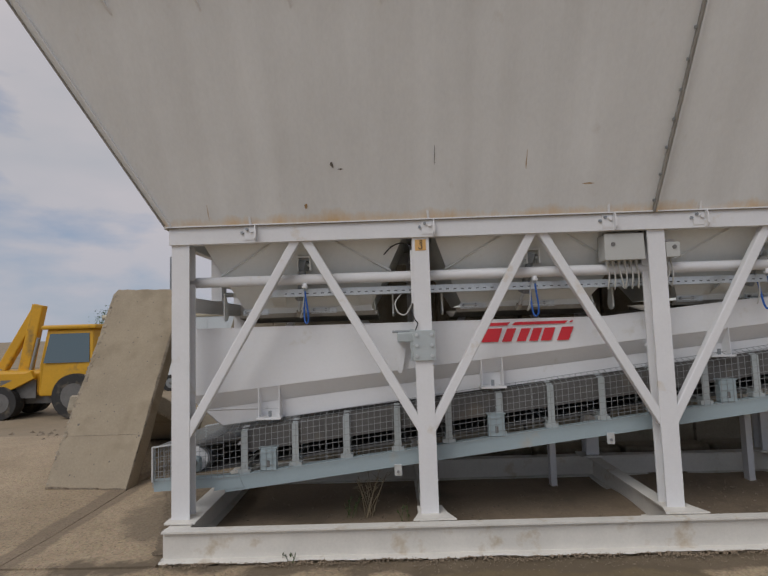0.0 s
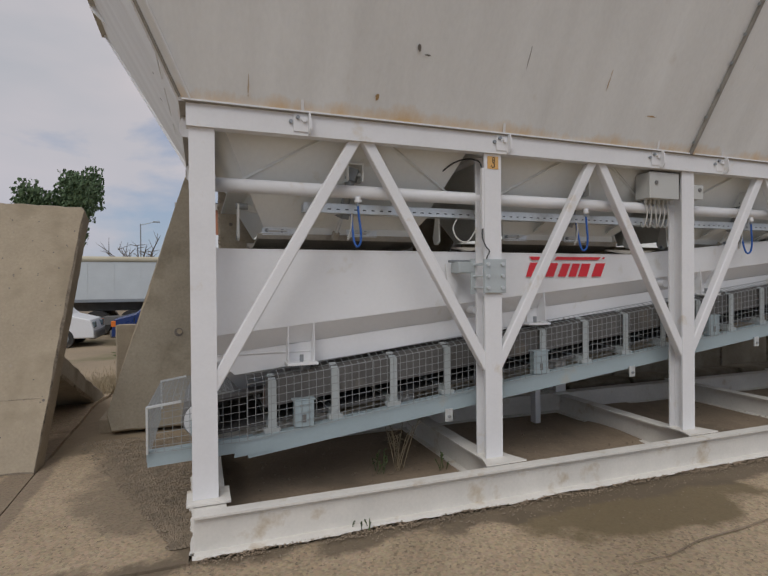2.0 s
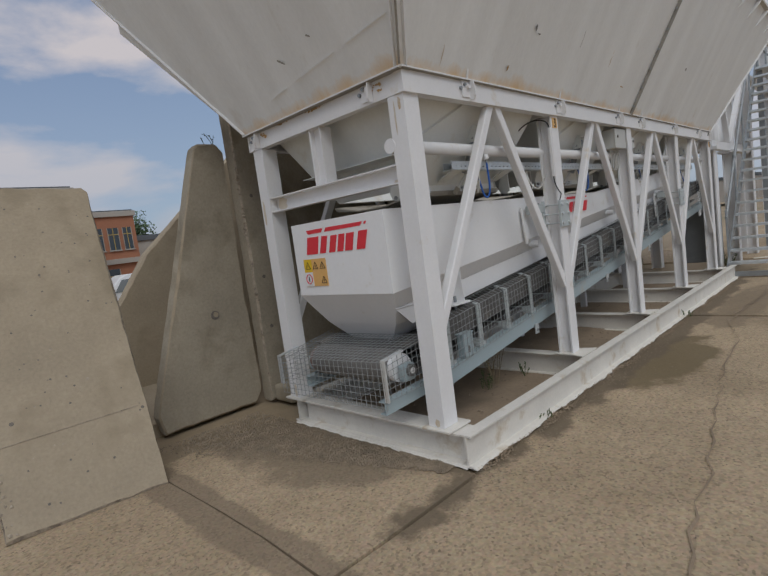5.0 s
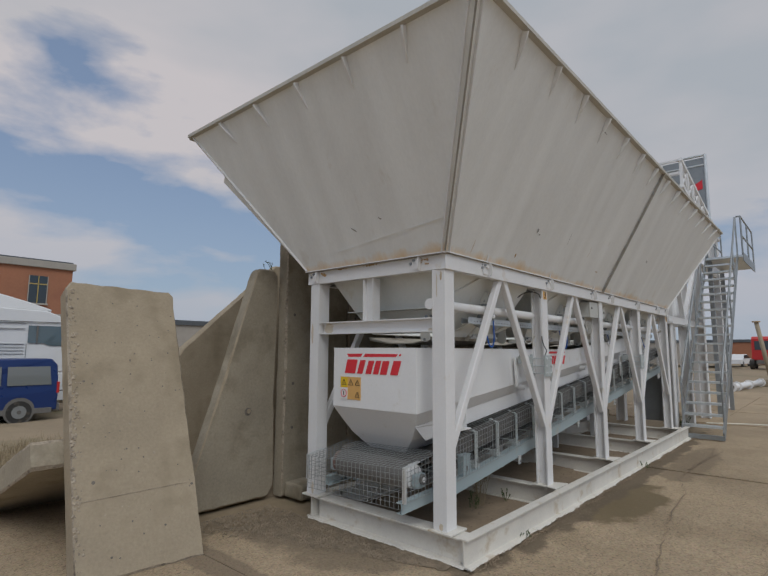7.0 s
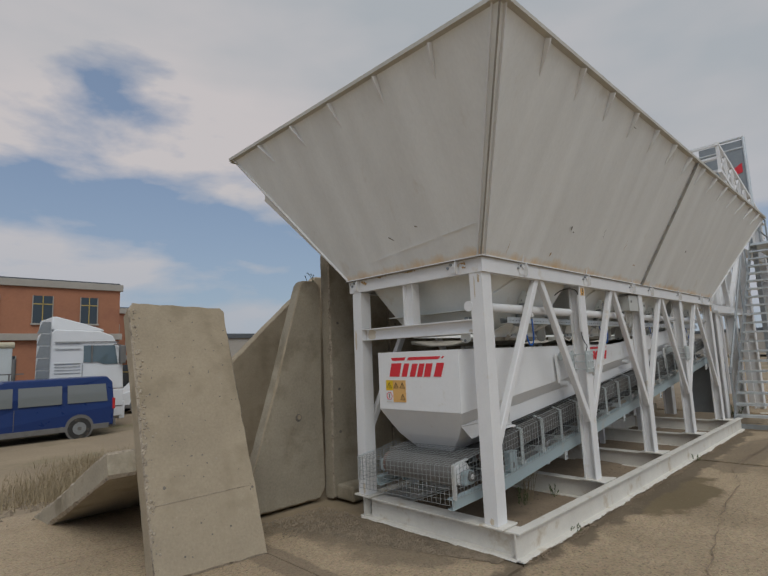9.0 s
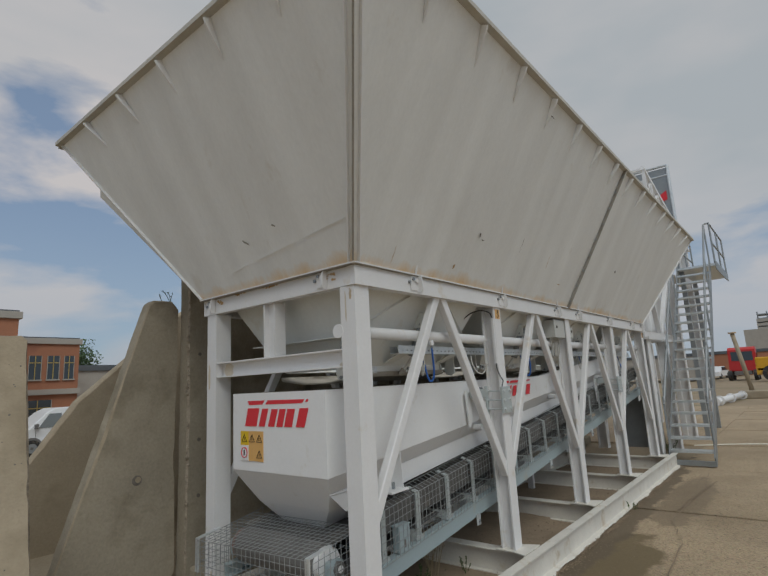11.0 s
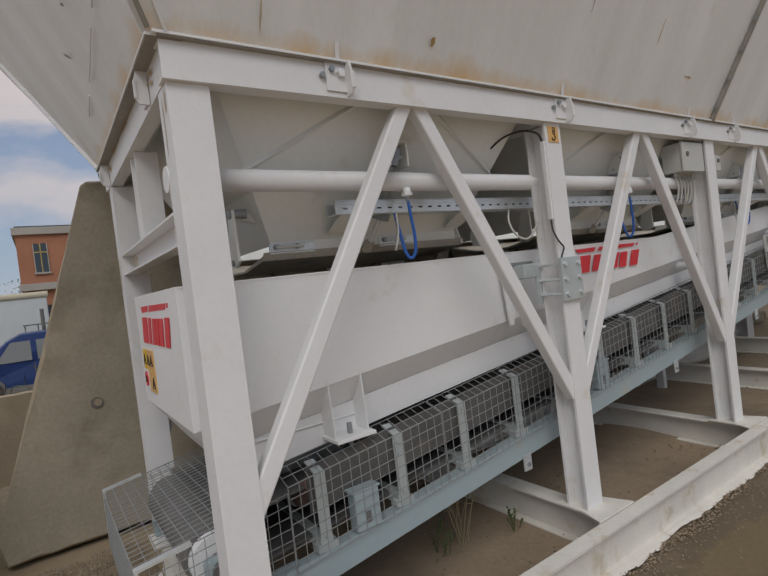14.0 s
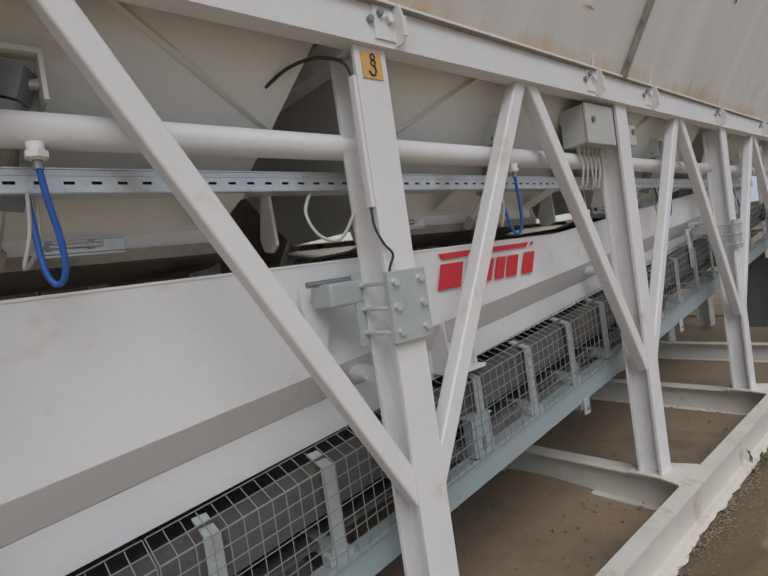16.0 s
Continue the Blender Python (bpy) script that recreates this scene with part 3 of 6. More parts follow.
for y0, y1, z0, z1, mt in ((0.195, 0.225, 2.22, 2.305, RUST), (0.245, 0.262, 2.08, 2.31, RUSTL), (1.80, 1.84, 1.70, 1.93, RUSTL), (1.745, 1.79, 0.23, 0.36, RUSTL), (0.20, 0.25, 0.23, 0.29, RUSTL)):
    b = bmesh.new()
    b.faces.new([b.verts.new((-0.0195, y0 + (y1 - y0) * (0.5 + 0.5 * math.cos(k * 0.52) * (0.8 + 0.2 * math.sin(k * 4.0))), z0 + (z1 - z0) * (0.5 + 0.5 * math.sin(k * 0.52) * (0.85 + 0.15 * math.cos(k * 7.0))))) for k in range(12)])
    part("rust_patch", b, mt, support, "rust run on the corner post")
for y0, y1, z0, z1 in ((1.56, 1.722, 1.80, 1.905), (0.33, 0.40, 1.80, 1.83)):
    b = bmesh.new()
    b.faces.new([b.verts.new((0.0475, y0 + (y1 - y0) * (0.5 + 0.5 * math.cos(k * 0.52) * (0.8 + 0.2 * math.sin(k * 4.0))), z0 + (z1 - z0) * (0.5 + 0.5 * math.sin(k * 0.52)))) for k in range(12)])
    part("rust_patch", b, RUSTL, support, "yellowish rust bloom on the middle beam")
# small lifting-point stickers
for x in (POSTS[1], POSTS[4]):
    st = part("sticker", box(x - 0.042, x + 0.042, 0.168, 0.1712, 2.21, 2.295), ORANGE, support, "orange lifting point sticker")
    for k in range(2):
        part("chain_link", tube([(x + 0.004 + 0.009 * math.cos(a * 0.785), 0.1665, 2.280 - 0.019 * k + 0.009 * math.sin(a * 0.785)) for a in range(9)], 0.0026, 5), INK, st)
    part("hook_sign", tube([(x + 0.006, 0.1665, 2.252), (x + 0.012, 0.1665, 2.238), (x + 0.006, 0.1665, 2.223), (x - 0.008, 0.1665, 2.222), (x - 0.016, 0.1665, 2.234)], 0.0032, 5), INK, st)

# ---- storage hopper ----
hopper = thing("storage_hopper", "large off-white sheet steel aggregate hopper with rusty lower edges", "hopper")
ZB, ZT = 2.455, 3.99
HB = [(-0.05, 0.145), (7.45, 0.145), (7.45, 1.90), (-0.05, 1.90)]
HT = [(-0.84, -0.68), (8.42, -0.68), (8.42, 3.00), (-0.84, 3.00)]
NAMES = ("front_panel", "far_end_panel", "back_panel", "end_panel")


def hp(side, s, t):
    """A point on a hopper side: s along it, t from its foot to its rim."""
    a, b = Vector((*HB[side], ZB)), Vector((*HB[(side + 1) % 4], ZB))
    c, d = Vector((*HT[side], ZT)), Vector((*HT[(side + 1) % 4], ZT))
    return a.lerp(b, s).lerp(c.lerp(d, s), t)


def out_normal(side):
    return (hp(side, 1, 0) - hp(side, 0, 0)).cross(hp(side, 0, 1) - hp(side, 0, 0)).normalized()


for side in range(4):
    b = bmesh.new()
    n = out_normal(side)
    nu, nv = (40, 10) if side in (0, 2) else (14, 10)
    for k, off in enumerate((0.0, -0.012)):
        grid = [[b.verts.new(hp(side, i / nu, j / nv) + n * (off + 0.006 * noise.noise(hp(side, i / nu, j / nv) * 1.3) * (0 < j < nv))) for j in range(nv + 1)] for i in range(nu + 1)]
        for i in range(nu):
            for j in range(nv):
                f = (grid[i][j], grid[i + 1][j], grid[i + 1][j + 1], grid[i][j + 1])
                b.faces.new(f if k == 0 else f[::-1])
    panel = part(NAMES[side], b, HOPPER if side in (0, 2) else HOPPERE, hopper, smooth=True)
    # foot flange, rim, short stiffeners below the rim
    ledge = Vector((n.x, n.y, 0)).normalized() * -0.040 - Vector((0, 0, 0.006 + 0.003 * (side % 2)))
    part("foot_flange", bar(hp(side, 0, 0) + ledge, hp(side, 1, 0) + ledge, 0.118, 0.009), FRAMEW, panel, "white foot flange of the panel")
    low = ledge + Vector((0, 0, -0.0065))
    part("under_flange_line", bar(hp(side, 0.002, 0) + low, hp(side, 0.998, 0) + low, 0.110, 0.004), SEAM, panel, "thin dark joint line under the foot flange")
    part("rim", bar(hp(side, 0, 1) + n * 0.014, hp(side, 1, 1) + n * 0.014, 0.05, 0.035), RIM, panel)
    length = (hp(side, 1, 1) - hp(side, 0, 1)).length
    count = max(2, round(length / 0.62))
    for i in range(1, count):
        s = i / count
        if side == 2:
            continue
        part("stiffener", plate([hp(side, s, 0.84) + n * 0.002, hp(side, s, 0.985) + n * 0.002, hp(side, s, 0.985) + n * 0.052, hp(side, s, 0.955) + n * 0.052], 0.014), WHITE, panel)
# corner edge strips and the seam of the front
for side, s in ((0, 0.006), (3, 0.985), (0, 0.995), (3, 0.012)):
    n = out_normal(side)
    part("edge_flange", bar(hp(side, s, 0.004) + n * 0.010, hp(side, s, 0.995) + n * 0.012, 0.008, 0.024, up=n), WHITE, hopper, "folded edge flange of the panel")
part("corner_joint", bar(hp(0, 0, 0.002) + Vector((-0.008, -0.008, 0)), hp(0, 0, 0.995) + Vector((-0.008, -0.008, 0)), 0.012, 0.012), SEAM, hopper, "dark corner joint")
n0 = out_normal(0)
S0 = (3.73 + 0.05) / 7.50
S1 = (3.83 + 0.84) / 9.26
p, q = hp(0, S0, 0.0), hp(0, S1, 1.0)
# left flange takes the dark tone: the gap's shadow put in as colour
for dx, mt in ((-0.007, SEAM), (0.010, HOPPER)):
    off = Vector((dx, 0, 0)) + n0 * 0.019
    part("seam_flange", bar(p + off, q + off, 0.012, 0.03, up=n0), mt, hopper, "bolted seam flange, its left half coloured dark for the shadow gap")
for i in range(9):
    part("seam_bolt", bolt(p.lerp(q, 0.05 + i * 0.112) + n0 * 0.022 + Vector((-0.022, 0, 0)), (-1, 0, 0), 0.012, 0.01), STEEL, hopper)
# kinked back edge of the end panel
part("edge_gusset", plate([hp(3, 0, 0.0) + Vector((-0.004, 0, 0)), hp(3, 0, 0.05), hp(3, 0, 0.66) + Vector((0, 0.09, 0)), hp(3, 0, 0.69)], 0.012), HOPPER, hopper)
# scrapes and rust runs on the front
random.seed(4)
for (x, z, w, h, mt) in ((1.28, 2.84, 0.03, 0.04, STAINB), (1.34, 2.81, 0.05, 0.010, STAINB), (2.04, 2.88, 0.006, 0.15, STAINB), (0.30, 2.55, 0.008, 0.13, RUST), (2.72, 2.83, 0.010, 0.12, RUST), (1.06, 2.57, 0.03, 0.05, RUST), (3.2, 2.66, 0.10, 0.012, RUST), (1.72, 3.86, 0.16, 0.008, STAINB), (4.9, 3.0, 0.05, 0.03, STAINB)):
    t = (z - ZB) / (ZT - ZB)
    f = lambda xx, tt: hp(0, (xx + 0.05 + 0.79 * tt) / (7.50 + 1.76 * tt), tt) + n0 * 0.0105
    b = bmesh.new()
    ring = [b.verts.new(f(x + w * 0.5 * math.cos(k * 0.7) * random.uniform(0.5, 1.1), t + h / 1.49 * 0.5 * math.sin(k * 0.7) * random.uniform(0.6, 1.1))) for k in range(9)]
    b.faces.new(ring)
    part("scrape", b, mt, hopper)

# broken weld line and scuffs low on the end panel
n3 = out_normal(3)
for s0, t0, s1, t1 in ((0.34, 0.085, 0.45, 0.10), (0.52, 0.108, 0.73, 0.132), (0.79, 0.138, 0.965, 0.16)):
    part("weld_line", bar(hp(3, s0, t0) + n3 * 0.008, hp(3, s1, t1) + n3 * 0.008, 0.006, 0.006, up=n3), HOPPER, hopper, "broken pale weld line")
for s0, t0, ln in ((0.50, 0.19, 0.03), (0.66, 0.22, 0.014)):
    b = bmesh.new()
    b.faces.new([b.verts.new(hp(3, s0 + 0.005 * math.cos(k * 0.7) * (1 + 0.4 * math.sin(k * 5)) - 0.4 * ln * math.sin(k * 0.7), t0 + 0.5 * ln * math.sin(k * 0.7)) + n3 * 0.0105) for k in range(9)])
    part("scrape", b, SEAM, hopper)

# discharge funnels with gates
for i in range(4):
    xa, xb = POSTS[i] + 0.07, POSTS[i + 1] - 0.07
    xm = (xa + xb) / 2
    ta = [(xa, 0.225, 2.47), (xb, 0.225, 2.47), (xb, 1.80, 2.47), (xa, 1.80, 2.47)]
    md = [(xm - 0.66, 0.46, 2.02), (xm + 0.64, 0.46, 2.02), (xm + 0.64, 1.54, 2.02), (xm - 0.66, 1.54, 2.02)]
    lo = [(xm - 0.55, 0.60, 1.80), (xm + 0.52, 0.60, 1.80), (xm + 0.52, 1.40, 1.80), (xm - 0.55, 1.40, 1.80)]
    b = bmesh.new()
    rings = [[b.verts.new(v) for v in ring] for ring in (lo, md, ta)]
    for r0, r1 in zip(rings, rings[1:]):
        for k in range(4):
            b.faces.new((r0[k], r0[(k + 1) % 4], r1[(k + 1) % 4], r1[k]))
    b.normal_update()
    bmesh.ops.solidify(b, geom=b.faces[:], thickness=0.006)
    bmesh.ops.recalc_face_normals(b, faces=b.faces[:])
    fun = part("funnel", b, FUNNEL, hopper, "dusty cream discharge funnel")
    # inverted-V angle bars on the front face
    for sx in (-1, 1):
        part("angle_bar", bar((xm + sx * 0.04, 0.232, 2.445), (xm + sx * 0.70, 0.425, 2.085), 0.016, 0.018, up=(0, -1, 0.5)), FUNNEL, fun)
    # mouth strip, swinging gate tray with upturned cheeks
    part("mouth_strip", box(xm - 0.56, xm + 0.53, 0.585, 0.600, 1.765, 1.815, 0.002), FUNNEL, fun)
    b = bmesh.new()
    extrude([(-0.42, 0.035), (-0.40, 0.0), (-0.15, -0.035), (0.15, -0.035), (0.40, 0.0), (0.42, 0.035), (0.40, 0.02), (0.15, -0.025), (-0.15, -0.025), (-0.40, 0.02)], (xm - 0.60, 0.99, 1.735), (xm + 0.58, 0.99, 1.735), bm=b)
    gate = part("gate", b, GATE, hopper, "dusty brown-grey discharge gate")
    part("cheek", plate([(xm + 0.57, 0.57, 1.742), (xm + 0.55, 0.60, 1.88), (xm + 0.55, 1.36, 1.88), (xm + 0.57, 1.41, 1.742)], 0.008), FUNNEL, gate)
    for sx in (-0.46, 0.12):
        hg = part("hinge", box(xm + sx - 0.11, xm + sx + 0.11, 0.572, 0.584, 1.760, 1.806, 0.003), GALV, gate, "galvanised hinge plate")
        part("hinge_pin", rod((xm + sx - 0.08, 0.562, 1.790), (xm + sx + 0.05, 0.562, 1.790), 0.008, 8), GALV, hg)
        for d in (-0.08, 0.02):
            part("nut", bolt((xm + sx + d, 0.572, 1.790), (0, -1, 0), 0.013, 0.016), STEEL, hg)
    for sx in (-1, 1):
        xa_ = xm + sx * 0.715
        part("swing_arm", plate([(xa_, 0.545, 1.955), (xa_, 0.585, 1.955), (xa_, 0.645, 1.77), (xa_, 0.625, 1.725), (xa_, 0.575, 1.715), (xa_, 0.535, 1.74)], 0.012), FUNNEL, gate)
        part("pivot_bracket", plate([(xm + sx * 0.70, 0.60, 1.965), (xm + sx * 0.56, 0.60, 1.935), (xm + sx * 0.58, 0.60, 1.900), (xm + sx * 0.68, 0.60, 1.925)], 0.05), FUNNEL, gate)
        part("pivot", rod((xm + sx * 0.735, 0.565, 1.94), (xm + sx * 0.66, 0.565, 1.94), 0.020, 12), STEEL, gate)
        if sx < 0 and i == 0:
            part("ledge", box(xm - 0.79, xm - 0.65, 0.47, 1.53, 2.018, 2.024), FUNNEL, fun)
        part("pin", bolt((xa_ + sx * 0.006, 0.590, 1.738), (sx, 0, 0), 0.014, 0.014), STEEL, gate)
    # pneumatic ram hung from a white yoke, leaning down to the gate
    b = bmesh.new()
    box(xm - 0.055, xm + 0.055, 0.315, 0.415, 2.205, 2.217, bm=b)
    box(xm - 0.055, xm - 0.045, 0.315, 0.415, 2.10, 2.205, bm=b)
    box(xm + 0.045, xm + 0.055, 0.315, 0.415, 2.10, 2.205, bm=b)
    ram = part("ram", b, FUNNEL, hopper, "grey pneumatic gate ram on a white yoke")
    part("trunnion", rod((xm - 0.05, 0.365, 2.15), (xm + 0.05, 0.365, 2.15), 0.014, 10), GALV, ram)
    part("end_cap", bar((xm + 0.004, 0.36, 2.185), (xm - 0.018, 0.372, 2.11), 0.066, 0.066), STEEL, ram)
    part("cylinder", rod((xm - 0.018, 0.372, 2.11), (xm - 0.055, 0.44, 1.90), 0.029, 14), STEEL, ram, "grey ram cylinder")
    part("end_cap", bar((xm - 0.050, 0.43, 1.92), (xm - 0.060, 0.447, 1.875), 0.066, 0.066), STEEL, ram)
    part("piston_rod", rod((xm - 0.060, 0.447, 1.875), (xm - 0.085, 0.54, 1.755), 0.013, 8), GALV, ram)
    part("fork", bar((xm - 0.080, 0.52, 1.785), (xm - 0.090, 0.55, 1.74), 0.04, 0.03), GATE, ram)

for x in POSTS:
    part("divider_plate", box(x - 0.10 if x > 1 else x - 0.06, x + 0.10, 0.235, 1.80, 2.444, 2.452), FUNNEL, hopper)
# ---- weigh hopper (trough) ----
trough = thing("weigh_hopper", "glossy white weigh hopper trough with grey sloping flank", "hopper")
YT, YB = 0.48, 1.50
XT = 7.35


def side_low(x):
    return 1.105 + 0.096 * x


def skirt_top(x):
    return 0.98 + 0.096 * x


def skirt_low(x):
    return 0.822 + 0.107 * x


def top_edge(x):
    return 1.66 + max(0.0, x - 3.45) * 0.088


xs = [0.0, 1.2, 2.4, 3.45, 4.6, 6.0, XT]


def strip(low, high, thick):
    """One bent sheet between two rows of points."""
    b = bmesh.new()
    va, vb = [b.verts.new(v) for v in low], [b.verts.new(v) for v in high]
    for i in range(len(low) - 1):
        b.faces.new((va[i], va[i + 1], vb[i + 1], vb[i]))
    b.normal_update()
    bmesh.ops.solidify(b, geom=b.faces[:], thickness=thick)
    bmesh.ops.recalc_face_normals(b, faces=b.faces[:])
    return b


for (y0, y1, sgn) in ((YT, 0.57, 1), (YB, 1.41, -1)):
    # back wall coloured brown-grey for the dust and shade inside the trough
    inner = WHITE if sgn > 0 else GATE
    part("side_panel", strip([(a, y0, side_low(a)) for a in xs], [(a, y0, top_edge(a)) for a in xs], 0.008 * sgn), inner, trough, "" if sgn > 0 else "inner wall of the trough, coloured dark for dust and shade")
    part("flank", strip([(max(a, 0.085), y1, skirt_top(a)) for a in xs], [(a, y0, side_low(a) - 0.002) for a in xs], 0.006 * sgn), WHITE, trough, "white sloping lower flank")
    part("skirt", strip([(max(a, 0.24), y1, skirt_low(max(a, 0.24))) for a in xs], [(max(a, 0.09), y1, skirt_top(a) - 0.002) for a in xs], 0.006 * sgn), WHITE, trough)
    part("rim", bar((0.0, y0 + sgn * 0.012, 1.656), (3.45, y0 + sgn * 0.012, 1.656), 0.03, 0.008), inner, trough)
    part("rim", bar((3.45, y0 + sgn * 0.012, 1.656), (XT, y0 + sgn * 0.012, top_edge(XT) - 0.004), 0.03, 0.008), inner, trough)
part("end_panel", plate([(0.0, YB, 1.104), (0.0, YT, 1.104), (0.0, YT, 1.66), (0.0, YB, 1.66)], 0.008), WHITE, trough)
# curved end chute under the end panel
b = bmesh.new()
prof = [(0.0, 1.105, 0.0, 0.0), (0.085, 0.985, 0.085, 0.035), (0.175, 0.855, 0.19, 0.09), (0.23, 0.785, 0.27, 0.15), (0.29, 0.705, 0.36, 0.23)]
for i in range(len(prof) - 1):
    (xa, za, ia, ja), (xb, zb, ib, jb) = prof[i], prof[i + 1]
    for quad in (((xb, YT + ib, zb), (xa, YT + ia, za), (xa, YB - ja, za), (xb, YB - jb, zb)),
                 ((xb, YB - jb, zb), (xa, YB - ja, za), (0.75, YB - ja, za), (0.75, YB - jb, zb)),
                 ((0.75, YT + ib, zb), (0.75, YT + ia, za), (xa, YT + ia, za), (xb, YT + ib, zb))):
        if i == 0 and quad[0][0] == 0.75:
            continue
        b.faces.new([b.verts.new(v) for v in quad])
bmesh.ops.remove_doubles(b, verts=b.verts[:], dist=0.001)
b.normal_update()
bmesh.ops.solidify(b, geom=b.faces[:], thickness=-0.006)
part("end_chute", b, WHITE, trough)
part("far_panel", plate([(XT, YT, side_low(XT)), (XT, YB, side_low(XT)), (XT, YB, top_edge(XT)), (XT, YT, top_edge(XT))], 0.008), WHITE, trough)
# hanging brackets: two gussets, a shelf, a bolt
for x in (0.66, 2.50, 4.36, 6.20):
    br = part("shelf", box(x - 0.10, x + 0.10, 0.425, 0.573, skirt_low(x) + 0.012, skirt_low(x) + 0.028, 0.002), WHITE, trough)
    for dx in (-0.085, 0.085):
        b = plate([(x + dx, 0.573, skirt_low(x) + 0.03), (x + dx, YT - 0.02, skirt_low(x) + 0.03), (x + dx, YT - 0.004, side_low(x) + 0.02), (x + dx, 0.573, skirt_top(x))], 0.007)
        part("gusset", b, WHITE, br)
    part("bolt", rod((x, 0.49, skirt_low(x) + 0.03), (x, 0.49, skirt_low(x) + 0.075), 0.013, 8), STEEL, br)
    part("hanger_rod", rod((x, 0.49, 0.66 + 0.118 * (x - 0.25)), (x, 0.49, skirt_low(x) + 0.03), 0.010, 8), STEEL, br)
    if x > 1:
        part("vibrator_stub", rod((x - 0.56, 0.52, side_low(x - 0.56) - 0.06), (x - 0.56, 0.43, side_low(x - 0.56) - 0.06), 0.03, 14), WHITE, br)
# load cell by the splice plates
for x in (POSTS[1], POSTS[3]):
    lc = part("load_cell_arm", plate([(x - 0.23, 0.44, 1.57), (x - 0.10, 0.44, 1.57), (x - 0.17, 0.44, 1.25), (x - 0.20, 0.44, 1.25)], 0.012), WHITE, trough)
    part("load_cell", box(x - 0.20, x - 0.06, 0.30, 0.42, 1.50, 1.58, 0.01), ZINC, lc, "grey load cell")
    part("link_pin", rod((x - 0.24, 0.37, 1.585), (x - 0.05, 0.37, 1.585), 0.010, 8), STEEL, lc)


# red maker's mark, as plain bars and slanted strokes
def mark(parent, place, u, v, n, w, h):
    place, u, v, n = Vector(place), Vector(u), Vector(v), Vector(n)
    layer = itertools.count()

    def quad(name, pts):
        lift = 0.004 + 0.0004 * next(layer)
        pts3 = [place + u * (a * w) + v * (c * h) + n * lift for a, c in pts]
        b = bmesh.new()
        f = b.faces.new([b.verts.new(p3) for p3 in pts3])
        if f.normal.dot(n) < 0:
            f.normal_flip()
        ex = bmesh.ops.extrude_face_region(b, geom=[f])
        bmesh.ops.translate(b, verts=[e for e in ex["geom"] if isinstance(e, bmesh.types.BMVert)], vec=-n * 0.003)
        part(name, b, RED, parent, "red slanted stroke of the maker's mark")

    quad("mark_bar", [(0.09, 0.83), (0.31, 0.84), (0.345, 1.0), (0.06, 0.99)])
    quad("mark_bar", [(0.36, 0.84), (0.91, 0.86), (0.945, 1.0), (0.395, 1.0)])
    quad("mark_tip", [(0.955, 0.90), (0.985, 0.90), (1.0, 1.0), (0.975, 1.0)])
    for a0, a1, c0, c1, wd in ((0.02, 0.07, 0.0, 0.70, 0.19), (0.25, 0.31, 0.0, 0.68, 0.095), (0.40, 0.46, 0.0, 0.66, 0.095), (0.53, 0.585, 0.0, 0.66, 0.09), (0.65, 0.70, 0.0, 0.66, 0.11), (0.82, 0.88, 0.0, 0.68, 0.12)):
        quad("mark_stroke", [(a0, c0), (a0 + wd, c0), (a1 + wd, c1), (a1, c1)])



mark(trough, (-0.006, 1.36, 1.42), (0, -1, 0), (0, 0, 1), (-1, 0, 0), 0.72, 0.185)
mark(trough, (2.39, YT - 0.006, 1.475), (1, 0, 0), (0, 0, 1), (0, -1, 0), 0.79, 0.158)
# warning sheet: yellow and orange cells with plain triangle signs
sheet = part("warning_sheet", box(-0.0135, -0.0085, 1.13, 1.395, 1.175, 1.385), ORANGE, trough, "orange and yellow warning pictogram sheet")
part("yellow_cell", box(-0.0155, -0.0136, 1.30, 1.394, 1.285, 1.384), YELLOW, sheet)
part("white_cell", box(-0.0155, -0.0136, 1.30, 1.394, 1.176, 1.284), WHITE, sheet)
for y, z in ((1.347, 1.335), (1.255, 1.335), (1.17, 1.335), (1.17, 1.225)):
    b = bmesh.new()
    for k in range(3):
        a0, a1 = radians(90 + 120 * k), radians(210 + 120 * k)
        bar((-0.0165, y + 0.034 * math.cos(a0), z - 0.008 + 0.034 * math.sin(a0)), (-0.0165, y + 0.034 * math.cos(a1), z - 0.008 + 0.034 * math.sin(a1)), 0.003, 0.0026, up=(1, 0, 0), bm=b)
    bar((-0.0165, y, z - 0.016), (-0.0165, y, z + 0.004), 0.003, 0.0026, up=(1, 0, 0), bm=b)
    part("triangle_sign", b, INK, sheet)
b = bmesh.new()
for k in range(14):
    a0, a1 = 2 * math.pi * k / 14, 2 * math.pi * (k + 1) / 14
    bar((-0.0165, 1.347 + 0.036 * math.cos(a0), 1.232 + 0.036 * math.sin(a0)), (-0.0165, 1.347 + 0.036 * math.cos(a1), 1.232 + 0.036 * math.sin(a1)), 0.004, 0.008, up=(1, 0, 0), bm=b)
part("ring_sign", b, RED, sheet)
part("ring_bar", bar((-0.0165, 1.347, 1.212), (-0.0165, 1.347, 1.25), 0.004, 0.012, up=(1, 0, 0)), INK, sheet)

# ---- belt conveyor ----
conveyor = thing("belt_conveyor", "inclined belt conveyor with grey blue side beams behind wire mesh guards", "conveyor")
SL = 0.118


def bz(x):
    return 0.46 + SL * (x - 0.25)


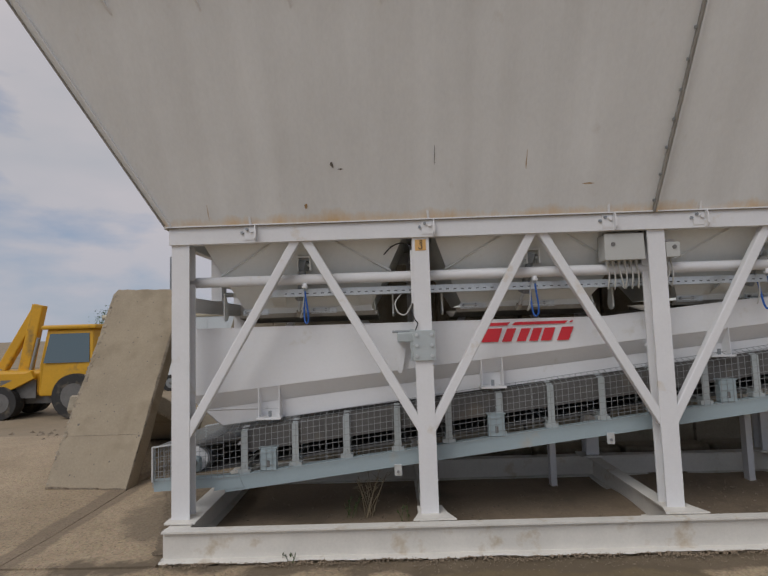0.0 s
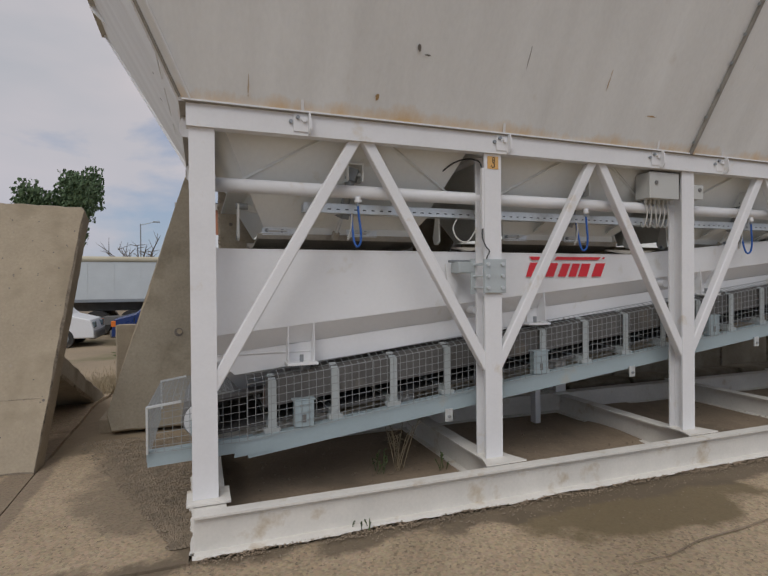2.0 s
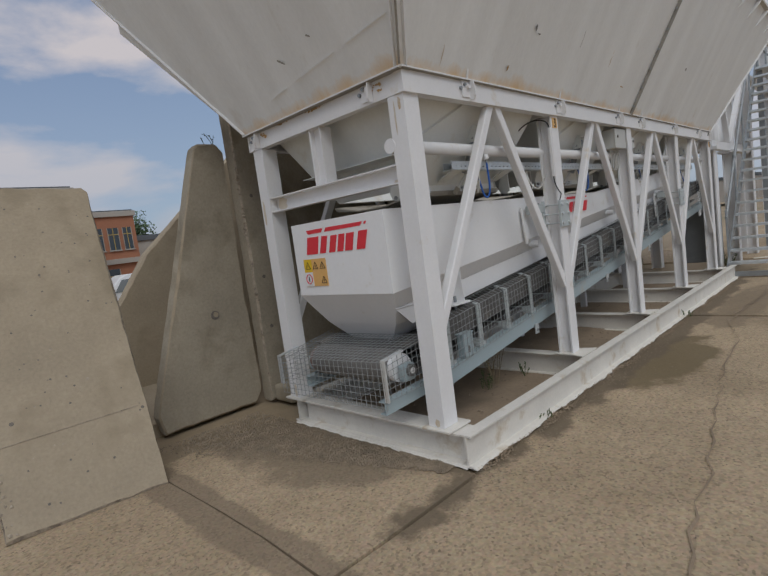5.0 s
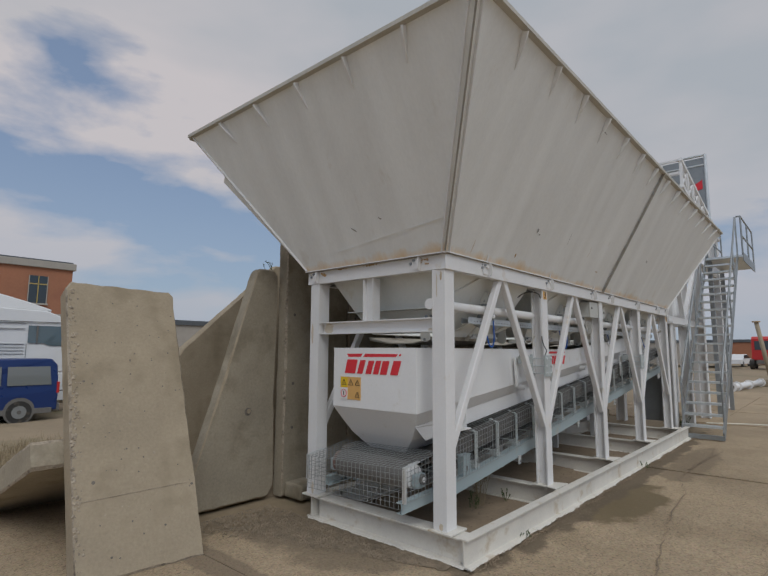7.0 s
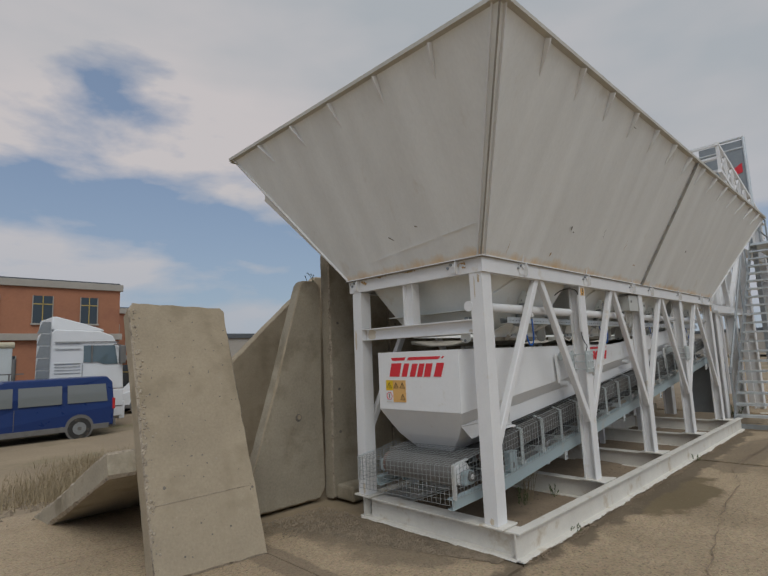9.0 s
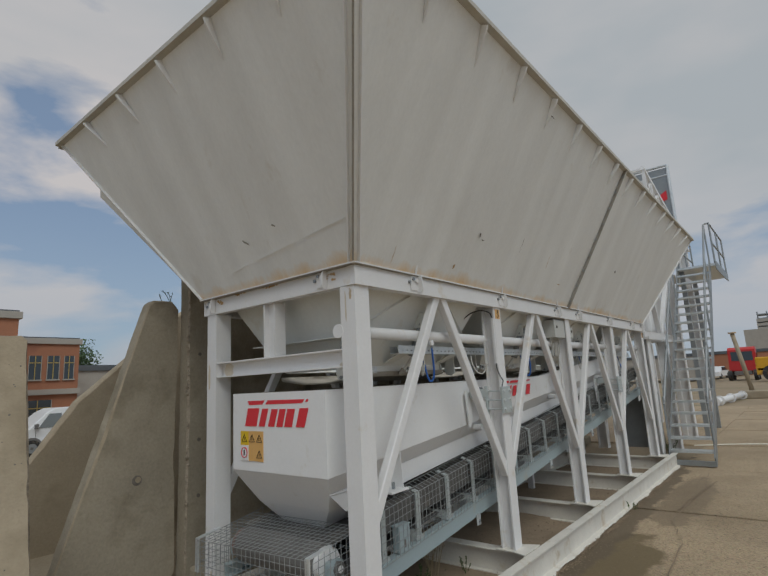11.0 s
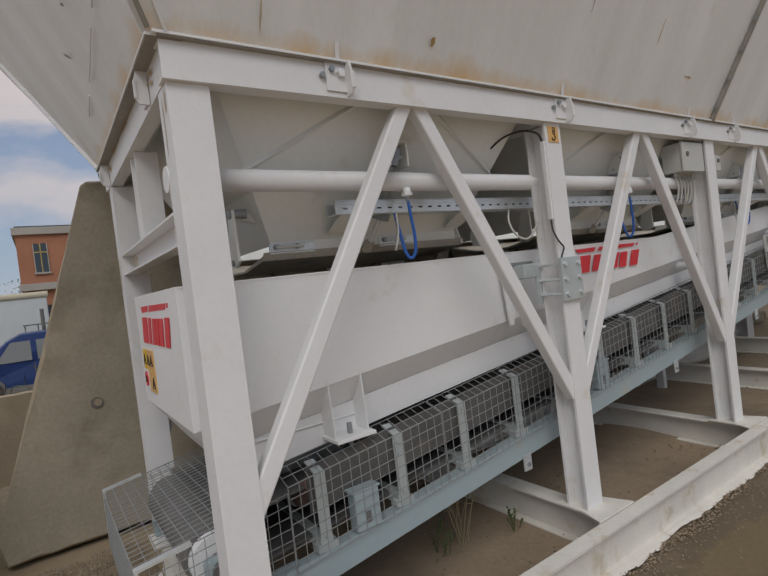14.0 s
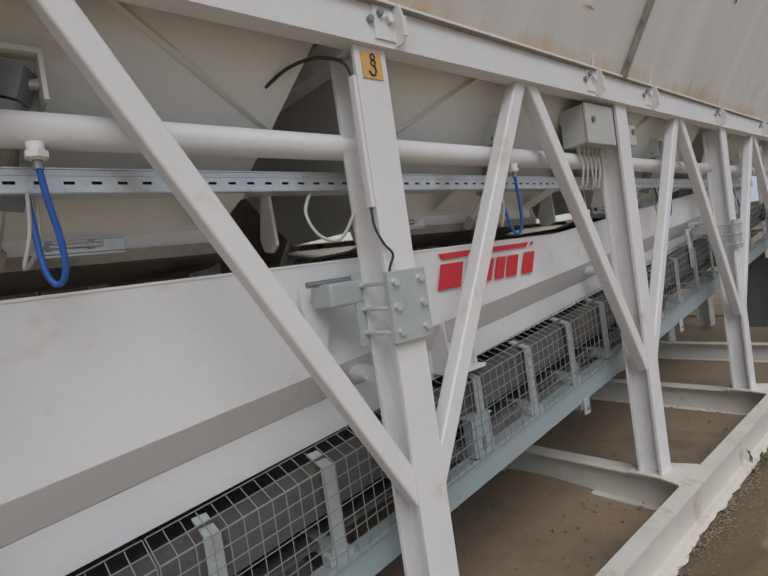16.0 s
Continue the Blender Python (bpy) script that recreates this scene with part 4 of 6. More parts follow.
XB = 7.8
for y, sd in ((0.42, -1), (1.53, 1)):
    part("side_beam", channel((0.30, y, bz(0.30) - 0.06), (XB, y, bz(XB) - 0.06), 0.12, 0.06, 0.008, side=sd), GREYP, conveyor)
    part("tail_beam", channel((-0.27 if sd < 0 else -0.06, y, 0.408), (0.34, y, 0.437), 0.09, 0.055, 0.008, side=sd), GREYP, conveyor)
    part("joint_plate", plate([(0.22, y - 0.006, 0.36), (0.46, y - 0.006, 0.385), (0.42, y - 0.006, 0.485), (0.24, y - 0.006, 0.475)], -0.008), GREYP, conveyor)
section = [(0.50, 0.08), (0.62, 0.0), (1.33, 0.0), (1.45, 0.08)]
part("belt", strip([(0.05, y, 0.66 + z * 0.5) for y, z in section], [(XB, y, bz(XB) + 0.26 + z) for y, z in section], 0.014), RUBBER, conveyor, "dusty black rubber belt")
part("return_belt", plate([(0.0, 0.52, 0.47), (XB, 0.52, bz(XB) + 0.04), (XB, 1.43, bz(XB) + 0.04), (0.0, 1.43, 0.47)], 0.014), RUBBER, conveyor, "dusty black rubber return belt")
for y in (0.478, 1.468):
    part("belt_skirt", strip([(0.42, y, bz(0.42) + 0.16), (XB, y, bz(XB) + 0.16)], [(0.42, y, bz(0.42) + 0.355), (XB, y, bz(XB) + 0.355)], 0.008), SKIRT, conveyor, "dusty rubber skirt along the belt")
drum = part("tail_drum", rod((0.03, 0.58, 0.585), (0.03, 1.38, 0.585), 0.115, 24), DARK, conveyor, "dark tail drum", smooth=False)
for y0, y1 in ((0.53, 0.575), (1.385, 1.43)):
    part("drum_disc", rod((0.03, y0, 0.585), (0.03, y1, 0.585), 0.10, 24), WHITE if y0 < 1 else ROLLER, drum, "worn drum end disc")
for y0 in (0.45, 1.44):
    hub = part("bearing", box(-0.03, 0.09, y0, y0 + 0.07, 0.50, 0.62, 0.02), GREYP, conveyor, "grey pillow block bearing")
    part("hub", rod((0.03, y0 - 0.02, 0.575), (0.03, y0 + 0.07, 0.575), 0.042, 16), DARK, hub)
    part("cap", rod((0.03, y0 - 0.024, 0.575), (0.03, y0 - 0.019, 0.575), 0.022, 12), WHITE, hub)
# roller stations
stations = [0.46 + 0.415 * i for i in range(17)]
for i, x in enumerate(stations):
    b = bmesh.new()
    for y, sg in ((0.44, 1), (1.51, -1)):
        bar((x, y, bz(x)), (x, y, bz(x) + 0.33), 0.052, 0.008, up=(0, 1, 0), bm=b)
        for zz in (0.06, 0.24, 0.30):
            bolt((x, y - sg * 0.004, bz(x) + zz), (0, -sg, 0), 0.010, 0.008, bm=b)
        bar((x, y, bz(x) + 0.33), (x + 0.0, y + sg * 0.09, bz(x) + 0.36), 0.045, 0.008, bm=b)
        box(x - 0.05, x + 0.05, y - 0.012, y + 0.04, bz(x), bz(x) + 0.03, bm=b)
    bar((x, 0.44, bz(x) + 0.03), (x, 1.51, bz(x) + 0.03), 0.06, 0.05, bm=b)
    fr = part("roller_bracket", b, ZINC, conveyor, "galvanised roller bracket")
    part("roller", rod((x, 0.50, bz(x) + 0.27), (x, 0.66, bz(x) + 0.16), 0.045, 12), ROLLER, fr, "dusty red-brown roller")
    part("roller", rod((x, 1.45, bz(x) + 0.27), (x, 1.29, bz(x) + 0.16), 0.045, 12), ROLLER, fr)
    part("roller", rod((x, 0.70, bz(x) + 0.15), (x, 1.25, bz(x) + 0.15), 0.045, 12), STEEL, fr)
# scale carriers on the side beam, below the hangers
for x in (0.66, 2.50, 4.36, 6.20):
    cb = part("carrier_box", box(x - 0.065, x + 0.065, 0.412, 0.47, bz(x) + 0.0, bz(x) + 0.17, 0.004), GREYP, conveyor, "grey blue carrier box")
    part("cover", box(x - 0.075, x + 0.075, 0.409, 0.475, bz(x) + 0.171, bz(x) + 0.181, 0.003), GREYP, cb)
    part("slot", box(x - 0.012, x + 0.012, 0.4085, 0.4118, bz(x) + 0.03, bz(x) + 0.08), DARK, cb)
# small lugs and legs under the beam
for x in (1.70, 3.40, 4.9, 6.4):
    lug = part("lug", box(x - 0.03, x + 0.03, 0.405, 0.415, bz(x) - 0.19, bz(x) - 0.10, 0.002), GALV, conveyor)
    part("nut", bolt((x, 0.405, bz(x) - 0.155), (0, -1, 0), 0.012, 0.01), STEEL, lug)
for x in (3.25, 5.2, 7.0):
    for y in (1.50,):
        part("leg", bar((x, y, 0.0), (x, y, bz(x) - 0.12), 0.08, 0.06), FRAMEW, conveyor)


# wire mesh guards
def wires(b, quad, nu, nv, r=0.0014):
    a, c, d, e = [Vector(v) for v in quad]
    nrm = (c - a).cross(e - a).normalized()
    for i in range(nu + 1):
        bar(a.lerp(c, i / nu), e.lerp(d, i / nu), 2 * r, 2 * r, up=nrm, bm=b)
    for j in range(nv + 1):
        bar(a.lerp(e, j / nv) + nrm * r, c.lerp(d, j / nv) + nrm * r, 2 * r, 2 * r, up=nrm, bm=b)


edges = [0.30 + 0.83 * i for i in range(10)]
for i in range(9):
    xa, xb = edges[i] + 0.004, edges[i + 1] - 0.004
    b = bmesh.new()
    wires(b, [(xa, 0.405, bz(xa) - 0.005), (xb, 0.405, bz(xb) - 0.005), (xb, 0.405, bz(xb) + 0.345), (xa, 0.405, bz(xa) + 0.345)], 17, 7)
    wires(b, [(xa, 0.405, bz(xa) + 0.345), (xb, 0.405, bz(xb) + 0.345), (xb, 0.52, bz(xb) + 0.385), (xa, 0.52, bz(xa) + 0.385)], 17, 2)
    part("mesh_guard", b, WIRE, conveyor, "galvanised wire mesh guard")
# cage round the tail
for k, (quad, nu, nv) in enumerate((
        ([(-0.27, 0.405, 0.40), (-0.27, 1.55, 0.38), (-0.27, 1.55, 0.66), (-0.27, 0.405, 0.71)], 24, 7),
        ([(-0.27, 0.405, 0.45), (0.30, 0.405, 0.46), (0.30, 0.405, 0.79), (-0.27, 0.405, 0.71)], 12, 7),
        ([(-0.27, 1.55, 0.45), (0.30, 1.55, 0.46), (0.30, 1.55, 0.76), (-0.27, 1.55, 0.66)], 12, 7),
        ([(-0.27, 0.405, 0.71), (0.225, 0.405, 0.773), (0.225, 1.55, 0.739), (-0.27, 1.55, 0.66)], 11, 24))):
    b = bmesh.new()
    wires(b, quad, nu, nv)
    side_mesh = part("cage_mesh", b, WIRE, conveyor, "galvanised wire mesh round the tail drum")
    cage = side_mesh if k == 0 else cage
for y in (0.40, 1.555):
    part("cage_post", bar((-0.265, y, 0.45), (-0.265, y, 0.72 if y < 1 else 0.67), 0.035, 0.012), GALV, cage)
    part("cage_strip", bar((-0.27, y, 0.718 if y < 1 else 0.668), (-0.08, y, 0.742 if y < 1 else 0.698), 0.03, 0.01), GALV, cage)

# ---- pipe, tray, hoses, boxes ----
pipe = thing("air_pipe", "white painted air pipe running through the frame", "pipe", at=(0, 0, 0.028))
part("tube", rod((0.0, 0.328, 2.0), (7.5, 0.31, 2.0), 0.042, 28), FRAMEW, pipe, smooth=True)
part("end_cap", rod((-0.022, 0.328, 2.0), (0.002, 0.328, 2.0), 0.046, 24), FRAMEW, pipe, smooth=True)
for i in range(4):
    x = 1.0 + 1.835 * i
    fit_p = part("fitting", rod((x, 0.30, 1.965), (x, 0.30, 1.925), 0.018, 14), WHITE, pipe, "white hose fitting", smooth=True)
    part("collar", rod((x, 0.30, 1.945), (x, 0.30, 1.930), 0.025, 6), WHITE, fit_p)
    part("nipple", rod((x, 0.30, 1.925), (x, 0.30, 1.905), 0.011, 10), STEEL, fit_p)
    hose = tagged(finish(tube([(x, 0.30, 1.945), (x + 0.006, 0.30, 1.87), (x + 0.020, 0.305, 1.77), (x + 0.020, 0.315, 1.70), (x + 0.004, 0.33, 1.675), (x - 0.014, 0.345, 1.71), (x - 0.020, 0.37, 1.83), (x - 0.020, 0.40, 1.96)], 0.0075, 8), "air_hose", BLUEH, smooth=True), "blue pneumatic hose looping below the pipe", "hose", "air hoses")
    tagged(finish(tube([(x - 0.02, 0.375, 1.90), (x - 0.03, 0.36, 1.80), (x - 0.05, 0.37, 1.72), (x - 0.01, 0.40, 1.78), (x, 0.41, 1.90)], 0.005, 6), "signal_cable", CABLE, smooth=True), "thin pale cable hanging from the tray", "cable")
tray = thing("cable_tray", "slotted galvanised cable tray under the pipe", "cable tray", at=(0, 0, 0.028))
b = bmesh.new()
x = 0.66
while x < 7.1:
    box(x, x + 0.036, 0.372, 0.376, 1.868, 1.923, bm=b)
    box(x + 0.036, x + 0.060, 0.372, 0.376, 1.868, 1.887, bm=b)
    box(x + 0.036, x + 0.060, 0.372, 0.376, 1.895, 1.923, bm=b)
    x += 0.060
box(0.66, 7.12, 0.376, 0.45, 1.866, 1.870, bm=b)
box(0.66, 7.12, 0.369, 0.388, 1.9235, 1.9275, bm=b)
box(0.66, 7.12, 0.3695, 0.3715, 1.908, 1.911, bm=b)
box(0.66, 7.12, 0.450, 0.454, 1.866, 1.923, bm=b)
part("tray_body", b, GALV, tray)
# added black tube stands in for the shadow seen through the slots
part("slot_backing", tube([(0.82 + 0.6 * k, 0.396 + 0.003 * math.sin(k * 2.1), 1.888) for k in range(11)], 0.016, 6), BLACKC, tray, "black tube added behind the tray slots to darken them", smooth=True)
for i in range(4):
    for dx in (-0.3, 0.42):
        part("tray_bracket", plate([(1.0 + 1.835 * i + dx, 0.40, 1.866), (1.12 + 1.835 * i + dx, 0.40, 1.866), (1.10 + 1.835 * i + dx, 0.55, 1.80), (1.0 + 1.835 * i + dx, 0.55, 1.80)], 0.008), FUNNEL, tray)


def junction_box(x0, x1, z0, z1, label, glands):
    jb = thing("junction_box", label, "junction box")
    part("body", box(x0, x1, 0.20, 0.33, z0, z1, 0.006), BOXG, jb)
    lid = part("lid", box(x0 - 0.004, x1 + 0.004, 0.182, 0.199, z0 - 0.004, z1 + 0.004, 0.005), BOXG, jb)
    part("bracket", box(x0 + 0.02, x1 + 0.05, 0.335, 0.347, z1 - 0.07, z1 + 0.06), FRAMEW, jb)
    if glands:
        part("lock", rod((x0 + 0.06, 0.182, (z0 + z1) / 2 + 0.02), (x0 + 0.06, 0.174, (z0 + z1) / 2 + 0.02), 0.016, 12), DARK, lid)
    for k in range(glands):
        gx = x0 + 0.04 + k * (x1 - x0 - 0.07) / max(1, glands - 1)
        g = part("gland", rod((gx, 0.265, z0 - 0.03), (gx, 0.265, z0), 0.012, 8), BOXG, jb)
        part("cable", tube([(gx, 0.265, z0 - 0.03), (gx + 0.01, 0.26, z0 - 0.12), (gx + random.uniform(-0.03, 0.05), 0.29, z0 - 0.22), (gx + 0.05, 0.36, 1.91)], 0.006, 6), CABLE, g, smooth=True)
    return jb


random.seed(11)
junction_box(3.36, 3.66, 2.09, 2.29, "light grey electrical junction box with hanging cables", 6)
junction_box(3.83, 3.93, 2.10, 2.21, "small light grey electrical box", 2)
tagged(finish(tube([(1.78, 0.40, 1.90), (1.72, 0.36, 1.82), (1.74, 0.33, 1.74), (1.80, 0.30, 1.72), (1.85, 0.27, 1.80)], 0.006, 6), "signal_cable", CABLE, smooth=True), "pale cable loop beside the post", "cable")
conduit = tagged(finish(box(1.846, 1.861, 0.174, 0.200, 1.80, 2.215, 0.002), "cable_conduit", FRAMEW), "slim white cable conduit on the edge of the post", "conduit")
tagged(finish(tube([(1.64, 0.36, 2.215), (1.70, 0.31, 2.265), (1.77, 0.25, 2.285), (1.835, 0.20, 2.262), (1.853, 0.187, 2.21)], 0.0055, 6), "black_cable", BLACKC, smooth=True), "black cable arching into the conduit", "cable")
tagged(finish(tube([(1.853, 0.187, 1.805), (1.848, 0.178, 1.74), (1.862, 0.160, 1.68), (1.885, 0.152, 1.645), (1.868, 0.158, 1.60), (1.856, 0.166, 1.53), (1.862, 0.164, 1.45)], 0.0045, 6), "black_cable", BLACKC, smooth=True), "black cable hanging from the conduit to the splice plate", "cable")


# ---- concrete retaining walls and leaning slabs ----
def rough_solid(outline, thick, cuts=0.12, wear=0.02, seed=1):
    """An upright outline (x, z) given thickness along y, cut finely, with worn edges."""
    b = bmesh.new()
    pts = []
    for i in range(len(outline)):
        p, q = Vector((outline[i][0], 0, outline[i][1])), Vector((outline[(i + 1) % len(outline)][0], 0, outline[(i + 1) % len(outline)][1]))
        k = max(1, int((q - p).length / cuts))
        pts += [p.lerp(q, j / k) for j in range(k)]
    rnd = random.Random(seed)
    c = sum((Vector((o[0], 0, o[1])) for o in outline), Vector()) / len(outline)
    front, rim, back = [], [], []
    for p in pts:
        w = wear * (0.5 + noise.noise((p.x * 7 + seed, p.z * 7, seed))) + rnd.uniform(0, wear * 0.4)
        inn = (c - p).normalized()
        front.append(b.verts.new(p + inn * (0.012 + w)))
        rim.append((b.verts.new(p + inn * w * 0.3 + Vector((0, 0.014 + w * 0.6, 0))), b.verts.new(p + inn * w * 0.3 + Vector((0, thick - 0.014 - w * 0.6, 0)))))
        back.append(b.verts.new(p + inn * (0.012 + w) + Vector((0, thick, 0))))
    n = len(pts)
    b.faces.new(front)
    b.faces.new(back[::-1])
    for i in range(n):
        j = (i + 1) % n
        for u, v, mi in ((front, [r[0] for r in rim], 1), ([r[0] for r in rim], [r[1] for r in rim], 0), ([r[1] for r in rim], back, 1)):
            f = b.faces.new((u[i], u[j], v[j], v[i]))
            f.material_index = mi
    bmesh.ops.recalc_face_normals(b, faces=b.faces[:])
    return b


# leaning slab
lean = thing("leaning_concrete_slab", "weathered grey-brown concrete slab leaning backwards on its edge", "concrete slab")
b = rough_solid([(-0.46, 0.0), (0.46, 0.0), (0.475, 1.2), (0.475, 2.46), (0.44, 2.51), (-0.44, 2.51), (-0.485, 2.44), (-0.475, 1.2)], 0.20, 0.06, 0.015, 3)
slab = part("slab", b, [CONC, AGGR], lean)
part("cast_line", bar((-0.44, -0.001, 0.56), (0.40, -0.001, 0.60), 0.006, 0.004), AGGR, slab)
rs = random.Random(8)
for i in range(90):
    x, z, r = rs.uniform(-0.42, 0.43), rs.uniform(0.10, 2.4), rs.uniform(0.003, 0.008) if i > 9 else rs.uniform(0.007, 0.014)
    part("pore", rod((x, 0.004, z), (x, -0.0012, z), r, 7), STAINB if i % 3 else AGGR, slab)
for k in range(290):
    z = rs.uniform(0.02, 2.45)
    r = rs.uniform(0.005, 0.017)
    p = Vector((-0.462 + abs(rs.gauss(0, 0.030)), 0.003 + rs.uniform(-0.005, 0.006), z))
    sb = bmesh.new()
    bmesh.ops.create_icosphere(sb, subdivisions=1, radius=r)
    for v in sb.verts:
        v.co = Vector((v.co.x, v.co.y * 0.6, v.co.z)) * rs.uniform(0.75, 1.2) + p
    part("stone", sb, AGGR, slab)
lean.matrix_world = Matrix.Translation((-1.64, 1.755, 0.0)) @ Matrix.Rotation(radians(-3.0), 4, "Z") @ Matrix.Rotation(radians(-27), 4, "X") @ Matrix.Rotation(radians(2.0), 4, "Y")
# the slab that props it, lying aslant behind
prop = thing("fallen_concrete_slab", "weathered concrete slab lying aslant behind the leaning slab", "concrete slab")
b = rough_solid([(-0.52, 0.0), (0.52, 0.0), (0.52, 2.95), (-0.52, 2.95)], 0.22, 0.08, 0.03, 5)
part("slab", b, [CONCD, AGGR], prop)
prop.matrix_world = Matrix.Translation((-1.74, 2.46, 0.93)) @ Matrix.Rotation(radians(-111), 4, "X")
# counterfort elements beside the machine
for k, (y, outline, seed) in enumerate(((2.69, [(-0.80, 0.0), (-0.84, 0.16), (-0.81, 0.28), (-0.10, 2.54), (-0.06, 2.57), (0.12, 2.57), (0.18, 2.50), (0.19, 0.10), (0.12, 0.0)], 7), (4.45, [(-1.0, -0.12), (-1.0, 0.92), (-0.57, 0.92), (-0.05, 1.66), (1.45, 2.98), (1.7, 2.98), (1.7, -0.12)], 9))):
    wall = thing("retaining_wall_element", "grey concrete counterfort of a retaining wall with sloping edge", "retaining wall", "retaining wall elements")
    b = rough_solid(outline, 0.16, 0.08, 0.018, seed)
    body = part("counterfort", b, [CONCD if k == 0 else CONC, CONC], wall)
    if k == 0:
        part("base_slab", box(-0.93, 0.05, 0.17, 1.95, -0.05, 0.10, 0.015), CONC, wall)
        hole = part("hole_ring", rod((-0.175, 0.002, 0.96), (-0.175, -0.005, 0.96), 0.042, 16), STAINB, body, "rough cast hole")
        part("hole_plug", rod((-0.168, -0.005, 0.965), (-0.168, -0.008, 0.965), 0.026, 14), CONC, hole, "pale hole filling")
    wall.location = (0, y, 0)
for i in range(10):
    x0 = 0.215 + 1.02 * i
    wall = thing("retaining_wall_element", "dark weathered concrete wall panel behind the machine", "retaining wall", "wall panels behind the machine")
    b = rough_solid([(0.0, 0.0), (1.0, 0.0), (1.0, 2.93), (0.0, 2.93)], 0.17, 0.1, 0.016, 20 + i)
    body = part("panel", b, [CONCD, AGGR], wall)
    part("toe", box(0.03, 1.0, -0.30, 0.0, 0.0, 0.17, 0.03), CONCD, wall)
    for z in (0.75, 1.25, 2.05):
        part("tie_hole", rod((0.12, 0.003, z), (0.12, -0.002, z), 0.018, 10), STAINB, body)
    if i == 0:
        re = random.Random(31)
        for k in range(70):
            sb = bmesh.new()
            bmesh.ops.create_icosphere(sb, subdivisions=1, radius=re.uniform(0.008, 0.02))
            c = Vector((0.004 + abs(re.gauss(0, 0.012)), 0.004 + abs(re.gauss(0, 0.014)), re.uniform(1.55, 2.92) if k < 55 else re.uniform(0.2, 1.55)))
            for v in sb.verts:
                v.co = v.co * re.uniform(0.75, 1.2) + c
            part("stone", sb, AGGR, body)
    wall.location = (x0, 2.56, 0)
# soil heaped behind the wall panels
b = bmesh.new()
gxs, gys = [1.8 + 0.5 * i for i in range(21)], [2.74, 2.9, 3.3, 4.0, 5.0, 6.5]
hh = [2.5, 2.7, 2.7, 2.4, 1.4, -0.4]
gv = [[b.verts.new((x, y, h + 0.1 * noise.noise((x, y, 1)) )) for y, h in zip(gys, hh)] for x in gxs]
for i in range(len(gxs) - 1):
    for j in range(len(gys) - 1):
        b.faces.new((gv[i][j], gv[i + 1][j], gv[i + 1][j + 1], gv[i][j + 1]))
tagged(finish(b, "soil_ramp", YARD, smooth=True), "earth ramp heaped behind the wall panels", "earth", kind="structure")


# ---- stairs, platform, conveyor tower at the far end ----
stairs = thing("steel_stairs", "galvanised steel stairs with handrails up to a platform", "stairs")
SX0, SX1, SZ = 7.98, 11.95, 4.08
for y in (0.13, -0.55):
    part("stringer", bar((SX0, y, 0.08), (SX1, y, SZ), 0.02, 0.20), STEEL, stairs)
    rail = part("handrail", rod((SX0 + 0.10, y, 1.02), (SX1, y, SZ + 0.98), 0.022, 8), STEEL, stairs)
    for t in (0.03, 0.27, 0.52, 0.77, 1.0):
        x, z = SX0 + (SX1 - SX0) * t, 0.08 + (SZ - 0.08) * t
        part("rail_post", rod((x, y, z), (x, y, z + 0.95), 0.018, 8), STEEL, rail)
for i in range(20):
    t = (i + 0.7) / 20
    x, z = SX0 + (SX1 - SX0) * t, 0.08 + (SZ - 0.08) * t
    part("tread", box(x - 0.11, x + 0.11, -0.54, 0.12, z - 0.02, z + 0.02), GALV, stairs)
part("foot_frame", bar((SX0 - 0.06, -0.57, 0.05), (SX0 - 0.06, 0.15, 0.05), 0.06, 0.08), STEEL, stairs)
plat = thing("platform", "galvanised walkway platform with railings beside the tower", "platform")
part("deck", box(SX1, 14.4, -0.66, 0.14, SZ - 0.06, SZ), GALV, plat)
part("fascia", box(SX1, 14.4, -0.68, -0.66, SZ - 0.16, SZ + 0.06), STEEL, plat)
for y in (-0.66, 0.10):
    for z in (SZ + 0.5, SZ + 1.0):
        part("rail", rod((SX1 + 0.02, y, z), (14.4, y, z), 0.02, 8), STEEL, plat)
    for x in (SX1 + 0.03, 13.2, 14.38):
        part("rail_post", rod((x, y, SZ), (x, y, SZ + 1.0), 0.02, 8), STEEL, plat)
part("rail", rod((SX1 + 0.03, -0.66, SZ + 1.0), (SX1 + 0.03, -0.57, SZ + 1.0), 0.02, 8), STEEL, plat)
for x in (12.2, 14.2):
    for y in (0.1,):
        part("leg", bar((x, y, 0), (x, y, SZ - 0.06), 0.1, 0.1), STEEL, plat)
tower = thing("mixer_tower", "white steel tower with mixer frame and inclined conveyor gallery", "tower")
for x in (8.05, 9.7, 11.6, 14.6):
    for y in (0.32, 1.75):
        col = part("column", ibeam((x, y, 0.0), (x, y, 2.2 if x < 10 else 5.0), 0.2, 0.2, 0.02, 0.03, up=(0, 1, 0)), FRAMEW, tower)
        part("head_plate", box(x - 0.18, x + 0.18, y - 0.16, y + 0.16, 2.2 if x < 10 else 5.0, 2.25 if x < 10 else 5.05), FRAMEW, col)
for x0, x1, z in ((8.05, 9.7, 2.3), (9.7, 11.6, 2.3), (11.6, 14.6, 3.9)):
    for y in (0.32, 1.75):
        part("girder", bar((x0, y, z), (x1, y, z), 0.12, 0.14), FRAMEW, tower)
